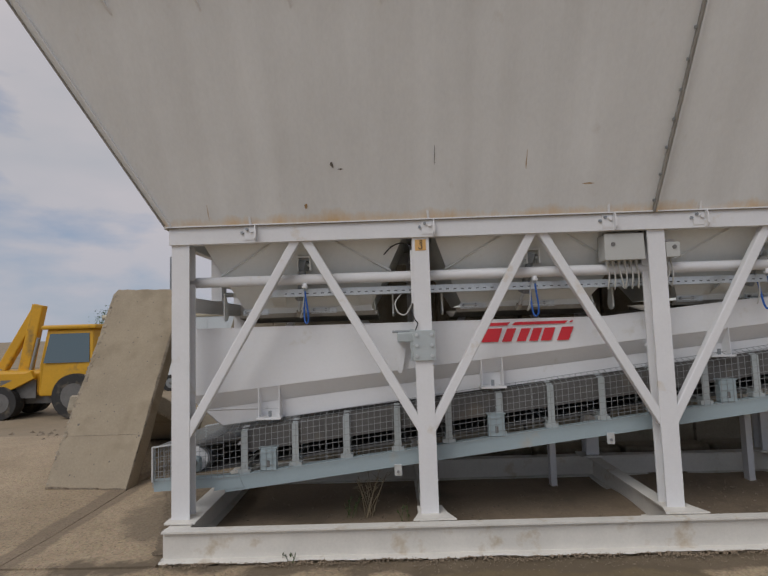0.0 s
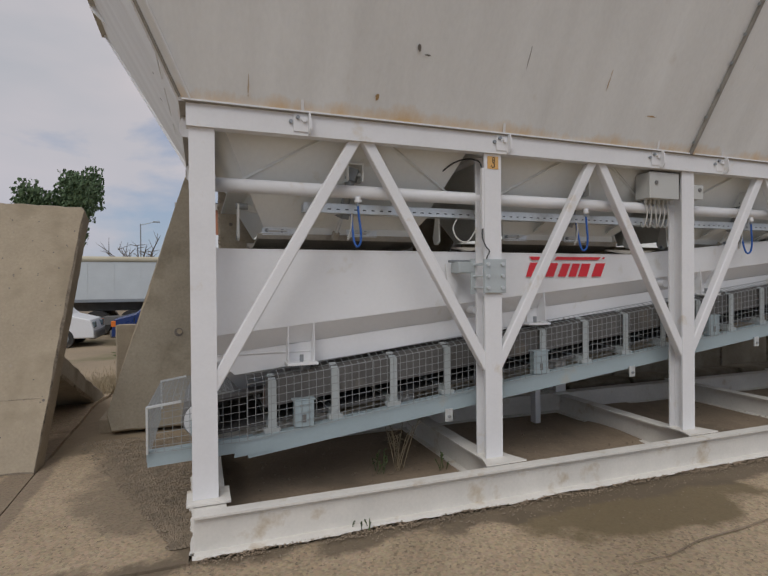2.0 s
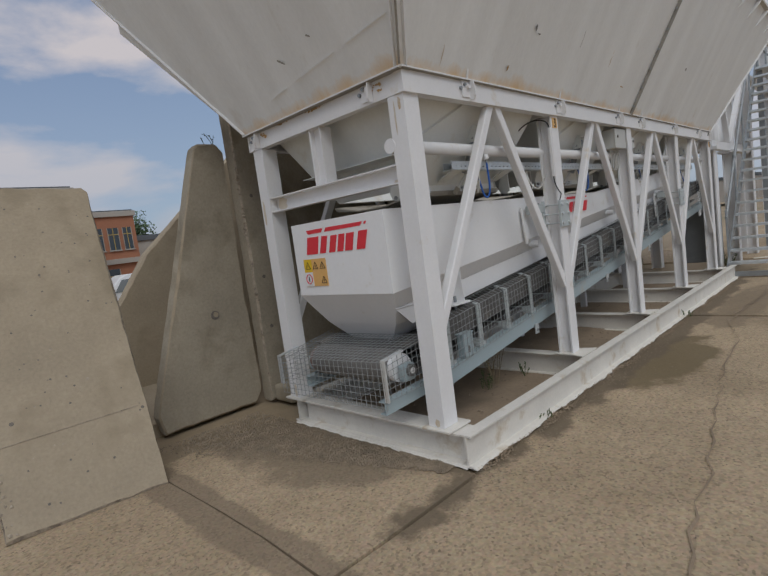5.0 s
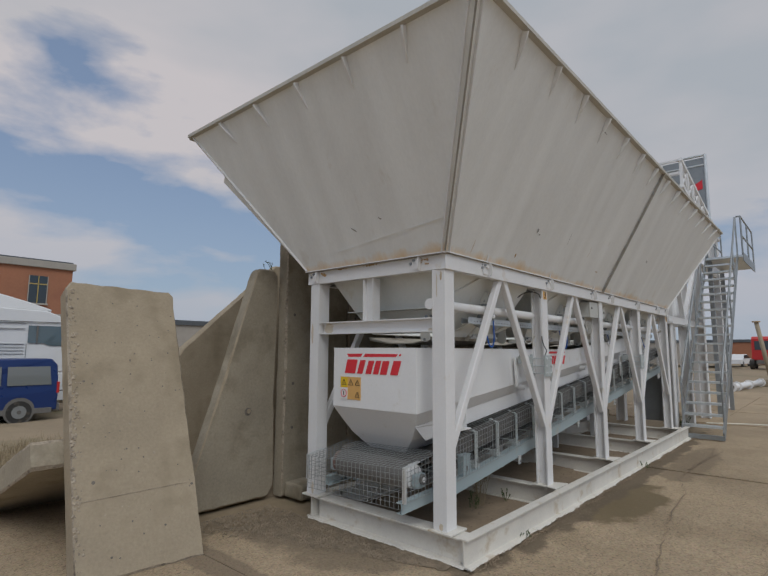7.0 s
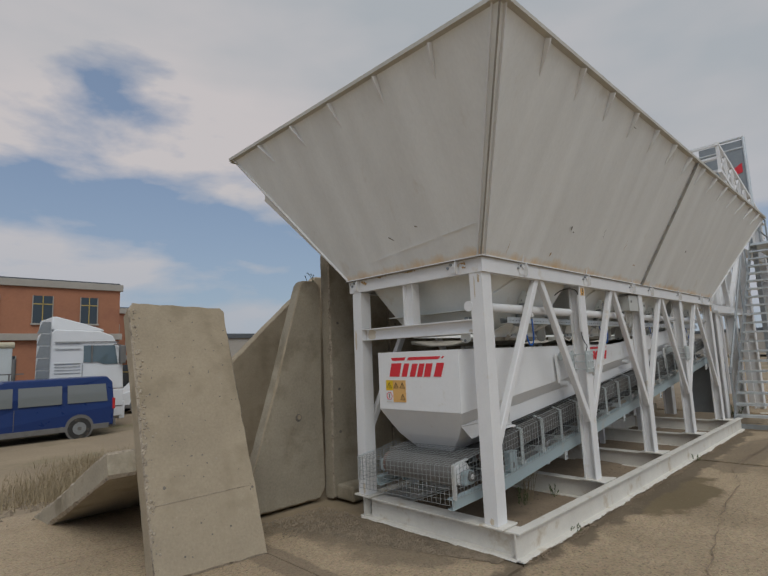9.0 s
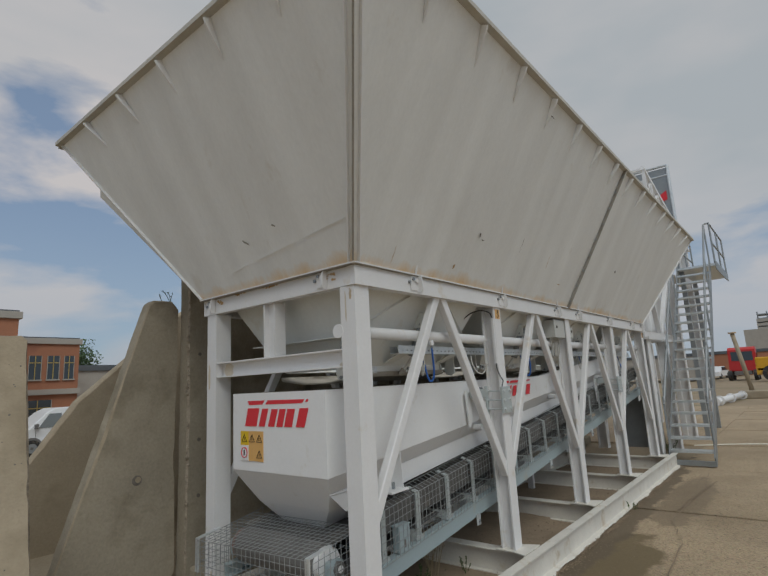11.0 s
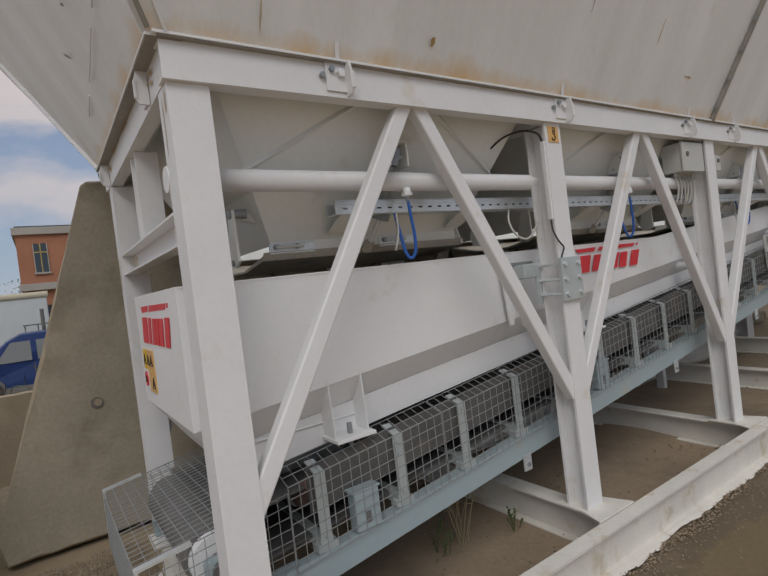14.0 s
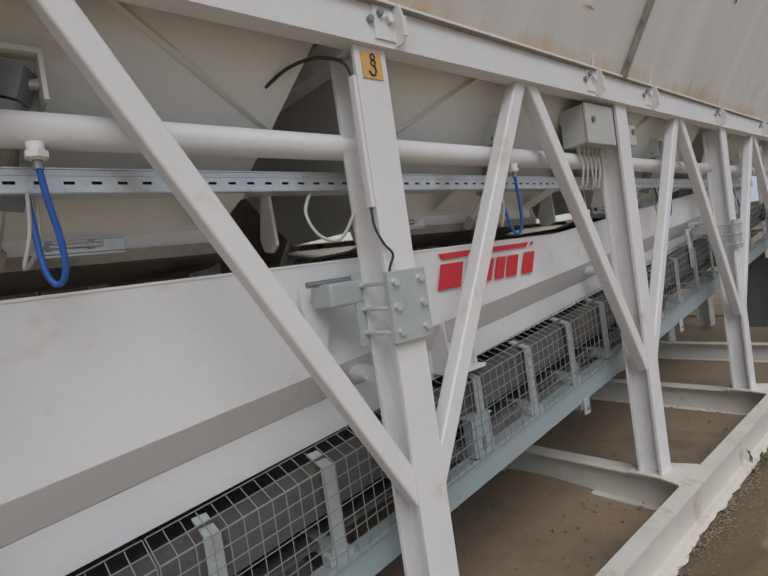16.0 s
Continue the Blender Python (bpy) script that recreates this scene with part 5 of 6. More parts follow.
for x0, z0, x1, z1 in ((8.05, 2.3, 8.9, 4.2), (9.7, 2.3, 8.9, 4.2), (8.9, 4.2, 11.6, 4.6), (9.7, 2.3, 11.6, 4.0)):
    for y in (0.32, 1.75):
        part("strut", bar((x0, y, z0), (x1, y, z1), 0.09, 0.09), FRAMEW, tower)
part("mixer_body", box(9.9, 11.4, 0.5, 1.6, 2.4, 3.8, 0.08), WHITE, tower, "white mixer housing")
part("service_panel", box(8.15, 8.22, 0.22, 0.9, 0.25, 1.25, 0.01), STEEL, tower, "grey expanded metal service panel")
part("far_chute", plate([(7.9, 0.5, 1.1), (9.5, 0.5, 1.5), (9.5, 0.5, 2.2), (7.9, 0.5, 2.0)], 0.02), WHITE, tower)
# inclined gallery
for y in (0.55, 1.75):
    for dz in (0.0, 0.75):
        part("gallery_chord", bar((11.8, y, 6.10 + dz), (17.0, y, 5.0 + dz), 0.09, 0.09), FRAMEW, tower)
    for i in range(7):
        x = 11.85 + 0.72 * i
        z = 6.10 - (x - 11.8) * 0.2115
        part("gallery_post", bar((x, y, z), (x, y, z + 0.75), 0.07, 0.07), FRAMEW, tower)
        if y < 1:
            part("gallery_rung", bar((x, y, z + 0.4), (x, 1.75, z + 0.4), 0.06, 0.06), FRAMEW, tower)
            part("gallery_rung", bar((x, y, z + 0.75), (x, 1.75, z + 0.75), 0.06, 0.06), FRAMEW, tower)
        part("gallery_lace", bar((x, y, z + 0.06), (x + 0.70, y, z + 0.55), 0.05, 0.05), FRAMEW, tower)
        part("gallery_lace", bar((x, y, z + 0.70), (x + 0.70, y, z - 0.12), 0.05, 0.05), FRAMEW, tower)
for x in (12.1, 15.5):
    for y in (0.55, 1.75):
        part("gallery_leg", bar((x, y, 0.0), (x, y, 5.95 - (x - 11.8) * 0.2115), 0.12, 0.12), FRAMEW, tower)
part("cladding", box(15.5, 15.53, 0.52, 1.75, 5.4, 8.0, 0.0), STEEL, tower, "grey sheet cladding")
part("red_mark", plate([(15.49, 0.62, 6.95), (15.49, 0.62, 7.25), (15.49, 0.95, 7.05), (15.49, 0.95, 6.85)], 0.008), RED, tower)
for y in (0.5, 2.9):
    part("portal_post", rod((15.5, y, 5.2), (15.5, y, 8.08), 0.045, 8), GALV, tower)
part("top_rail", rod((15.5, 0.5, 8.08), (15.5, 2.9, 8.08), 0.045, 8), GALV, tower)
part("top_rail", rod((15.5, 0.5, 7.75), (15.5, 2.9, 7.75), 0.03, 8), GALV, tower)
tagged(finish(tube([(7.55, 0.42, 1.55), (7.9, 0.40, 1.78), (8.3, 0.42, 1.5), (8.6, 0.46, 1.0), (8.6, 0.46, 0.0)], 0.03, 8), "black_cable", BLACKC, smooth=True), "thick black cable looping to the ground", "cable")
tagged(finish(tube([(10.2, 0.1, 0.04), (10.6, -0.6, 0.04), (10.9, -1.4, 0.04), (11.4, -1.62, 0.05)], 0.014, 8), "bent_pipe", CREAMP, smooth=True), "pale bent pipe lying on the concrete", "pipe")


# ---- vehicles ----
def wheel(parent, x, y, z, r, w, rim=STEEL, axis_y=1):
    ty = part("tyre", rod((x, y, z), (x, y + w * axis_y, z), r, 22), TYRE, parent)
    bmesh_rim = rod((x, y - 0.01 * axis_y, z), (x, y + 0.02 * axis_y, z), r * 0.58, 18)
    part("rim", bmesh_rim, rim, ty)
    part("hub", rod((x, y - 0.02 * axis_y, z), (x, y, z), r * 0.18, 10), DARK, ty)
    return ty


def profile_body(outline, y0, y1, inset=0.10, waist=0.0):
    """A vehicle body: a side outline (x, z) swept across, its upper part drawn in."""
    b = bmesh.new()
    zt = max(z for _, z in outline)

    def yy(z, side):
        k = max(0.0, (z - waist) / max(0.01, zt - waist))
        return y0 + inset * k if side == 0 else y1 - inset * k

    a = [b.verts.new((x, yy(z, 0), z)) for x, z in outline]
    c = [b.verts.new((x, yy(z, 1), z)) for x, z in outline]
    n = len(outline)
    for i in range(n):
        b.faces.new((a[i], a[(i + 1) % n], c[(i + 1) % n], c[i]))
    b.faces.new(a[::-1])
    b.faces.new(c)
    bmesh.ops.recalc_face_normals(b, faces=b.faces[:])
    bmesh.ops.bevel(b, geom=[e for e in b.edges if e.calc_face_angle(0) > 0.5], offset=0.04, segments=2, profile=0.5, affect="EDGES")
    return b


def van(label, paint, at, flip, windows):
    """Panel van, nose towards -x when built; flip turns it round."""
    v = thing("van", label, "van", "parked vans")
    body = [(0.0, 0.32), (0.02, 0.62), (0.10, 0.92), (0.75, 1.10), (1.42, 1.74), (1.75, 1.90), (4.55, 1.92), (4.72, 1.72), (4.76, 0.95), (4.74, 0.34)]
    part("body", profile_body(body, 0.0, 1.82, 0.13, 1.0), paint, v)
    part("bumper", box(-0.05, 0.18, 0.06, 1.76, 0.28, 0.55, 0.05), DARK, v, "dark grey bumper")
    part("bumper", box(4.62, 4.84, 0.06, 1.76, 0.28, 0.55, 0.05), DARK, v)
    part("sill", box(0.3, 4.6, -0.012, 0.02, 0.26, 0.42, 0.006), DARK, v)
    for pts in windows:
        for y, k in ((0.0, 1), (1.82, -1)):
            quad = [(x, y + k * (0.13 * max(0, (z - 1.0) / 0.92) - 0.008), z) for x, z in pts]
            part("side_window", plate(quad if k > 0 else quad[::-1], 0.006), GLASSV, v)
    part("windscreen", plate([(0.83, 0.16, 1.16), (0.83, 1.66, 1.16), (1.43, 1.60, 1.72), (1.43, 0.22, 1.72)], 0.006), GLASS, v)
    for y in (0.10, 1.45):
        part("headlight", box(-0.012, 0.09, y, y + 0.27, 0.66, 0.86, 0.02), GLASSB, v)
    part("indicator", box(0.0, 0.14, -0.012, 0.09, 0.66, 0.86, 0.01), LAMPO, v, "amber corner indicator")
    part("tail_light", box(4.70, 4.78, -0.008, 0.12, 0.85, 1.2, 0.01), VRED, v)
    part("door_gap", box(1.02, 1.035, -0.010, 0.0, 0.45, 1.05), DARK, v)
    part("door_gap", box(2.02, 2.035, -0.010, 0.0, 0.45, 1.05), DARK, v)
    part("mirror", box(0.95, 1.10, -0.16, -0.02, 1.10, 1.30, 0.03), DARK, v)
    for x in (0.92, 3.75):
        part("wheel_arch", rod((x, -0.008, 0.36), (x, 0.02, 0.36), 0.40, 22), DARK, v)
        wheel(v, x, -0.02, 0.33, 0.33, 0.22)
        wheel(v, x, 1.84, 0.33, 0.33, 0.22, axis_y=-1)
    v.matrix_world = Matrix.Translation(at) @ (Matrix.Diagonal((-1, 1, 1, 1)) if flip else Matrix.Identity(4))
    return v


W_FRONT = [(1.12, 1.12), (1.98, 1.12), (1.98, 1.68), (1.52, 1.68)]
W_MID = [(2.12, 1.12), (3.25, 1.12), (3.25, 1.68), (2.12, 1.68)]
W_REAR = [(3.40, 1.12), (4.55, 1.12), (4.50, 1.68), (3.40, 1.68)]
van("dark blue passenger van parked on the dusty yard", VBLUE, (-2.8, 16.3, -0.60), False, [W_FRONT, W_MID, W_REAR])
wv = van("white panel van parked on the dusty yard", VWHITE, (0, 0, 0), False, [W_FRONT, W_MID, [(3.40, 1.12), (4.1, 1.12), (4.1, 1.68), (3.40, 1.68)]])
wv.matrix_world = Matrix.Translation((-3.28, 18.0, -0.60)) @ Matrix.Rotation(radians(180), 4, "Z")
van("small white van parked by the brick building", VWHITE, (4.1, 23.0, -0.56), False, [W_FRONT])

truck = thing("truck", "white tractor unit with high roof parked behind the vans", "truck")
cab = part("cab", profile_body([(0.0, 1.42), (0.0, 3.46), (0.12, 3.60), (1.55, 3.55), (1.98, 3.38), (2.22, 2.95), (2.34, 2.3), (2.38, 1.42)], 0.0, 2.4, 0.07, 2.2), VWHITE, truck)
part("fairing", profile_body([(0.02, 3.58), (0.06, 4.06), (0.20, 4.06), (1.05, 3.82), (1.70, 3.60), (1.70, 3.53)], 0.12, 2.28, 0.10, 3.6), VWHITE, truck, "white roof fairing")
part("side_window", plate([(1.02, -0.014, 2.42), (1.46, -0.014, 2.42), (1.68, -0.014, 2.33), (2.16, -0.014, 2.33), (2.06, 0.03, 3.02), (1.02, 0.03, 3.02)], 0.01), GLASSB, cab)
part("window_bar", box(1.26, 1.31, -0.022, 0.03, 2.40, 3.02), DARK, cab)
part("windscreen", plate([(2.365, 0.15, 2.05), (2.365, 2.25, 2.05), (2.20, 2.2, 3.02), (2.20, 0.2, 3.02)], 0.01), GLASS, cab)
for z in (2.05, 2.16, 2.27, 2.38, 2.9, 3.1):
    part("side_groove", box(0.12, 0.92, -0.010, 0.006 if z < 2.3 else 0.03, z, z + 0.015), STEEL, cab)
part("door_gap", box(0.98, 0.995, -0.010, 0.004, 1.45, 2.4), STEEL, cab)
part("door_gap", box(0.12, 2.2, -0.008, 0.03, 3.14, 3.16), DARK, cab)
part("mirror", box(2.16, 2.36, -0.30, -0.06, 2.32, 3.0, 0.04), DARK, truck, "black door mirror")
part("mirror_arm", bar((2.0, -0.02, 3.05), (2.28, -0.2, 3.0), 0.04, 0.04), DARK, truck)
steps = part("step_panel", box(1.22, 2.36, -0.02, 0.30, 0.42, 1.40, 0.03), VWHITE, truck)
part("step_slot", box(1.55, 1.75, -0.03, -0.021, 0.50, 0.66), DARK, steps)
part("step_gap", box(1.22, 2.36, -0.028, -0.021, 0.76, 0.80), DARK, steps)
part("bumper", box(2.25, 2.46, 0.02, 2.38, 0.3, 0.95, 0.04), VWHITE, truck)
for i in range(6):
    part("side_deflector", plate([(-0.42, 0.02, 1.35 + 0.42 * i), (-0.02, 0.02, 1.35 + 0.42 * i), (-0.02, 0.02, 1.75 + 0.42 * i), (-0.42 + 0.03 * i, 0.02, 1.75 + 0.42 * i)], 0.03), STEEL, truck, "dusty grey side deflector panel")
part("chassis", box(-4.0, 1.2, 0.7, 1.7, 0.55, 0.85), DARK, truck)
part("air_tank", rod((-1.4, 0.25, 0.7), (-0.3, 0.25, 0.7), 0.28, 16), STEEL, truck)
part("stack_pipe", rod((-0.95, 0.5, 0.85), (-0.95, 0.5, 2.6), 0.06, 10), DARK, truck)
for z in (1.4, 1.75, 2.1):
    part("rack_bar", bar((-1.5, 0.25, z), (-0.7, 0.25, z), 0.04, 0.04), DARK, truck)
for x in (-1.45, -1.1):
    part("rack_post", bar((x, 0.25, 0.85), (x, 0.25, 2.1), 0.04, 0.04), DARK, truck)
for x in (0.55, -2.6):
    wheel(truck, x, 0.0, 0.5, 0.5, 0.32)
    wheel(truck, x, 2.4, 0.5, 0.5, 0.32, axis_y=-1)
truck.location = (0.5, 18.4, -0.60)

trailer = thing("tipper_trailer", "white tipper trailer with rolled cream tarpaulin", "trailer")
part("body", box(-12.0, 0.0, 0.0, 2.5, 1.45, 3.1, 0.04), TARP, trailer)
part("tarpaulin", rod((-12.05, 0.05, 3.14), (0.05, 0.05, 3.14), 0.12, 12), CREAM, trailer, "rolled cream tarpaulin")
part("tarpaulin_top", box(-12.0, 0.0, 0.1, 2.45, 3.08, 3.18, 0.03), CREAM, trailer)
part("lower_rail", box(-12.0, 0.0, -0.02, 0.02, 1.38, 1.50), STEEL, trailer)
part("chassis", box(-11.5, -0.3, 0.7, 1.8, 1.0, 1.44), DARK, trailer)
for i in range(13):
    part("side_rib", box(-11.9 + i * 0.98, -11.85 + i * 0.98, -0.010, 0.0, 1.5, 3.05), TARP, trailer)
for x in (-10.6, -9.3, -2.4, -1.1, -3.7):
    wheel(trailer, x, 0.05, 0.52, 0.52, 0.36)
    wheel(trailer, x, 2.45, 0.52, 0.52, 0.36, axis_y=-1)
part("rear_lamp", box(-0.02, 0.06, 0.1, 0.5, 1.1, 1.3, 0.01), LAMPO, trailer)
trailer.location = (-0.25, 20.6, -0.6)

# yellow backhoe loader
dig = thing("backhoe_loader", "worn yellow backhoe loader with large tyres", "excavator")
part("hood", box(-2.2, -0.5, 0.35, 1.35, 0.62, 1.30, 0.08), VYELL, dig)
cabp = part("cab", profile_body([(-0.45, 0.60), (-0.45, 1.45), (-0.30, 2.42), (1.0, 2.42), (1.05, 1.45), (1.05, 0.60)], 0.2, 1.5, 0.08, 1.4), VYELL, dig)
for y, k in ((0.2, 1), (1.5, -1)):
    quad = [(-0.33, y - k * 0.006, 1.50), (0.95, y - k * 0.006, 1.50), (0.90, y + k * 0.07, 2.30), (-0.20, y + k * 0.07, 2.30)]
    part("cab_window", plate(quad if k > 0 else quad[::-1], 0.01), GLASSB, cabp)
part("roof", box(-0.42, 1.12, 0.18, 1.52, 2.42, 2.54, 0.04), VYELL, dig)
part("frame", box(-1.9, 1.1, 0.5, 1.2, 0.38, 0.62), DARK, dig)
part("engine", box(-1.6, -0.6, 0.30, 0.36, 0.55, 1.05), DARK, dig, "dark exposed engine side")
wheel(dig, 0.62, 0.02, 0.60, 0.60, 0.42, DARK)
wheel(dig, 0.62, 1.68, 0.60, 0.60, 0.42, DARK, axis_y=-1)
wheel(dig, -1.45, 0.10, 0.45, 0.45, 0.34, DARK)
wheel(dig, -1.45, 1.60, 0.45, 0.45, 0.34, DARK, axis_y=-1)
part("boom", bar((-1.35, 0.85, 0.95), (-0.92, 0.85, 3.15), 0.24, 0.34, 0.04), VYELL, dig)
part("dipper", bar((-0.92, 0.85, 3.12), (-1.95, 0.85, 1.35), 0.20, 0.28, 0.04), VYELL, dig)
part("ram", rod((-1.05, 0.66, 1.1), (-0.80, 0.66, 2.2), 0.05, 10), STEEL, dig)
part("loader_arm", bar((-0.6, 0.20, 1.2), (-2.3, 0.20, 0.4), 0.12, 0.22), VYELL, dig)
part("bucket", extrude([(0.0, 0.0), (0.55, 0.1), (0.62, 0.55), (0.05, 0.62), (0.18, 0.4)], (-2.35, -0.1, 0.05), (-2.35, 1.9, 0.05)), DARK, dig, "dark rusty bucket")
dig.location = (-7.62, 10.0, -0.56)


# ---- buildings ----
def building(name, label, x0, x1, y, depth, z0, z1, windows, mat, cornice=RENDERED, band=None):
    h = thing(name, label, "building")
    b = bmesh.new()
    box(x0, x1, y, y + depth, z0, z1, bm=b)
    wall = part("wall", b, mat, h)
    part("cornice", box(x0 - 0.12, x1 + 0.12, y - 0.14, y + depth + 0.1, z1, z1 + 0.34, 0.02), cornice, h, "pale concrete cornice")
    part("roof", box(x0, x1, y, y + depth, z1 + 0.34, z1 + 0.42), ROOFG, h)
    if band:
        part("band", box(x0 - 0.08, x1 + 0.08, y - 0.25, y - 0.002, band, band + 0.32, 0.01), cornice, h, "grey concrete string course")
    for wx, wz, ww, wh in windows:
        w = part("window", box(wx, wx + ww, y - 0.03, y - 0.003, wz, wz + wh), GLASS, h, "dark window")
        for fx in (wx - 0.04, wx + ww / 2 - 0.02, wx + ww):
            part("frame", box(fx, fx + 0.04, y - 0.05, y - 0.031, wz, wz + wh), YELLP if (fx > wx and fx < wx + ww) else RENDERED, w)
        part("sill", box(wx - 0.08, wx + ww + 0.08, y - 0.10, y - 0.003, wz - 0.08, wz), RENDERED, w)
        part("transom", box(wx, wx + ww, y - 0.05, y - 0.031, wz + wh * 0.68, wz + wh * 0.68 + 0.05), YELLP, w)
    return h


YELLP = material("ochre tape", (0.45, 0.33, 0.10), 0.7, vary=0.1, bump=0.0)
building("brick_building", "two-storey red brick building with pale cornice", -1.1, 5.3, 27.0, 9.0, -0.6, 5.62, [(-0.45, 3.85, 0.50, 1.35), (1.40, 3.85, 0.80, 1.35), (3.45, 3.85, 0.75, 1.35), (-0.4, 0.4, 1.2, 1.9), (2.2, 0.4, 1.6, 1.9), (4.1, 0.4, 0.9, 1.9)], BRICK, band=3.02)
building("brick_building", "lower red brick wing of the building", 5.42, 10.2, 33.0, 8.0, -0.6, 5.0, [(7.55, 2.9, 0.6, 1.4), (8.5, 2.9, 0.6, 1.4), (9.4, 2.9, 0.5, 1.4), (6.6, 2.9, 0.5, 1.4), (7.4, 0.2, 1.4, 1.5)], BRICK, band=2.0)
building("low_shed", "low building with a dark roof behind the wall", 11.5, 24.0, 38.0, 8.0, -0.6, 3.6, [], RENDERED, cornice=ROOFG)


# ---- trees ----
def tree(label, at, height, spread, leaves, seed, bare=False):
    rnd = random.Random(seed)
    t = thing("tree", label, "tree")
    b = bmesh.new()
    rod((0, 0, 0), (0.1, 0, height * 0.45), height * 0.028, 8, b, height * 0.018)
    tips = []
    for i in range(11):
        a = rnd.uniform(0, 6.28)
        z0 = height * rnd.uniform(0.25, 0.5)
        ln = height * rnd.uniform(0.25, 0.46)
        rise = rnd.uniform(0.5, 1.3)
        d = Vector((math.cos(a), math.sin(a), rise)).normalized()
        p0 = Vector((0.05, 0, z0))
        p1 = p0 + d * ln * 0.6
        p2 = p1 + (d + Vector((rnd.uniform(-0.4, 0.4), rnd.uniform(-0.4, 0.4), 0.3))).normalized() * ln * 0.5
        rod(p0, p1, height * 0.012, 6, b, height * 0.007)
        rod(p1, p2, height * 0.007, 5, b, height * 0.002)
        tips += [p1, p2, (p1 + p2) / 2]
        if bare:
            for _ in range(5):
                q = p1.lerp(p2, rnd.random())
                e = q + Vector((rnd.uniform(-1, 1), rnd.uniform(-1, 1), rnd.uniform(0.1, 1))).normalized() * ln * 0.35
                rod(q, e, height * 0.004, 4, b, height * 0.001)
    part("trunk", b, BARK, t)
    if not bare:
        verts, faces = [], []
        for _ in range(leaves):
            c = rnd.choice(tips) + Vector([max(-1.5, min(1.5, rnd.gauss(0, 0.9))) for _k in range(3)]) * spread * 0.22
            s = height * rnd.uniform(0.009, 0.018)
            n = Vector((rnd.uniform(-1, 1), rnd.uniform(-1, 1), rnd.uniform(-0.3, 1))).normalized()
            u = n.orthogonal().normalized()
            v = n.cross(u)
            k = len(verts)
            verts += [c - u * s, c + v * s * 0.6, c + u * s, c - v * s * 0.6 + n * s * 0.4]
            faces.append((k, k + 1, k + 2, k + 3))
        me = bpy.data.meshes.new("crown")
        me.from_pydata([tuple(v) for v in verts], [], faces)
        me.materials.append(LEAF)
        crown = new("crown", me)
        crown.parent = t
    t.location = at
    return t


tall = tree("tall leafy green tree standing beyond the trailer", (-9.9, 40.0, -0.6), 13.6, 2.9, 11000, 1)
tall.scale = (0.68, 0.68, 1.0)
tree("broad green tree at the edge of the yard", (-24.0, 50.0, -0.6), 5.6, 3.4, 4200, 2)
tree("broad green tree at the edge of the yard", (-29.5, 54.0, -0.6), 5.4, 3.4, 4200, 3)
tree("bare dead tree behind the trailer", (-3.7, 38.0, -0.6), 7.2, 2.0, 0, 4, bare=True)
tree("low green bush beyond the trailer", (-0.6, 42.0, -0.6), 5.0, 3.0, 2600, 5)
tree("dark conifer beyond the low shed", (16.0, 52.0, -0.6), 9.0, 2.2, 3000, 6)


# ---- yard beyond the stairs ----
def stake(x, y, lean_x, lean_y, h):
    st = thing("leaning_post", "weathered post with a flat cap leaning on a concrete block", "post", "leaning posts")
    part("shaft", rod((0, 0, 0), (lean_x, lean_y, h), 0.105, 12, r2=0.095), CONC, st, smooth=True)
    part("cap", rod((lean_x, lean_y, h), (lean_x, lean_y, h + 0.06), 0.18, 12), RUST, st)
    st.location = (x, y, 0.30)


for x, y, lx, ly, h in ((28.5, 0.25, 0.0, 0.42, 2.85), (24.3, -2.7, 0.0, -0.5, 3.0), (24.4, -3.5, 0.0, 0.3, 3.2), (24.4, -4.4, 0.0, 0.8, 3.1)):
    stake(x, y, lx, ly, h)
for x, y in ((28.4, 0.1), (24.1, -2.4), (24.2, -4.0), (24.3, -5.6)):
    blk = box(-0.5, 0.5, -0.7, 0.7, 0.0, 0.36, 0.04)
    tagged(finish(blk, "concrete_block", CONC), "grey concrete block lying on the yard", "concrete block", "concrete blocks").location = (x, y, -0.03)
red = thing("truck", "red truck parked at the far end of the yard", "truck")
part("cab", profile_body([(0.0, 0.9), (0.0, 3.0), (0.4, 3.25), (1.9, 3.2), (2.2, 1.9), (2.25, 0.8)], 0.0, 2.4, 0.06, 1.8), VRED, red)
part("window", plate([(-0.012, 0.3, 1.9), (-0.012, 0.3, 2.8), (-0.012, 2.1, 2.8), (-0.012, 2.1, 1.9)], 0.01), GLASS, red)
part("side_window", plate([(0.9, -0.012, 1.9), (1.9, -0.012, 1.9), (1.8, 0.03, 2.7), (0.9, 0.03, 2.7)], 0.01), GLASS, red)
part("chassis", box(-2.5, 2.0, 0.6, 1.8, 0.55, 0.9), DARK, red)
for x in (1.3, -1.5):
    wheel(red, x, 0.0, 0.5, 0.5, 0.32)
    wheel(red, x, 2.4, 0.5, 0.5, 0.32, axis_y=-1)
red.location = (60.0, 1.7, -0.03)
load = thing("wheel_loader", "yellow wheel loader parked near the red truck", "loader")
part("engine_cover", box(0.0, 2.4, 0.0, 2.0, 0.9, 2.1, 0.1), VYELL, load)
part("cab", profile_body([(0.2, 2.1), (0.3, 3.2), (1.5, 3.2), (1.6, 2.1)], -2.1, -0.2, 0.08, 2.1), GLASSB, load)
part("frame", box(0.0, 2.3, -3.4, 2.0, 0.6, 1.2, 0.05), VYELL, load)
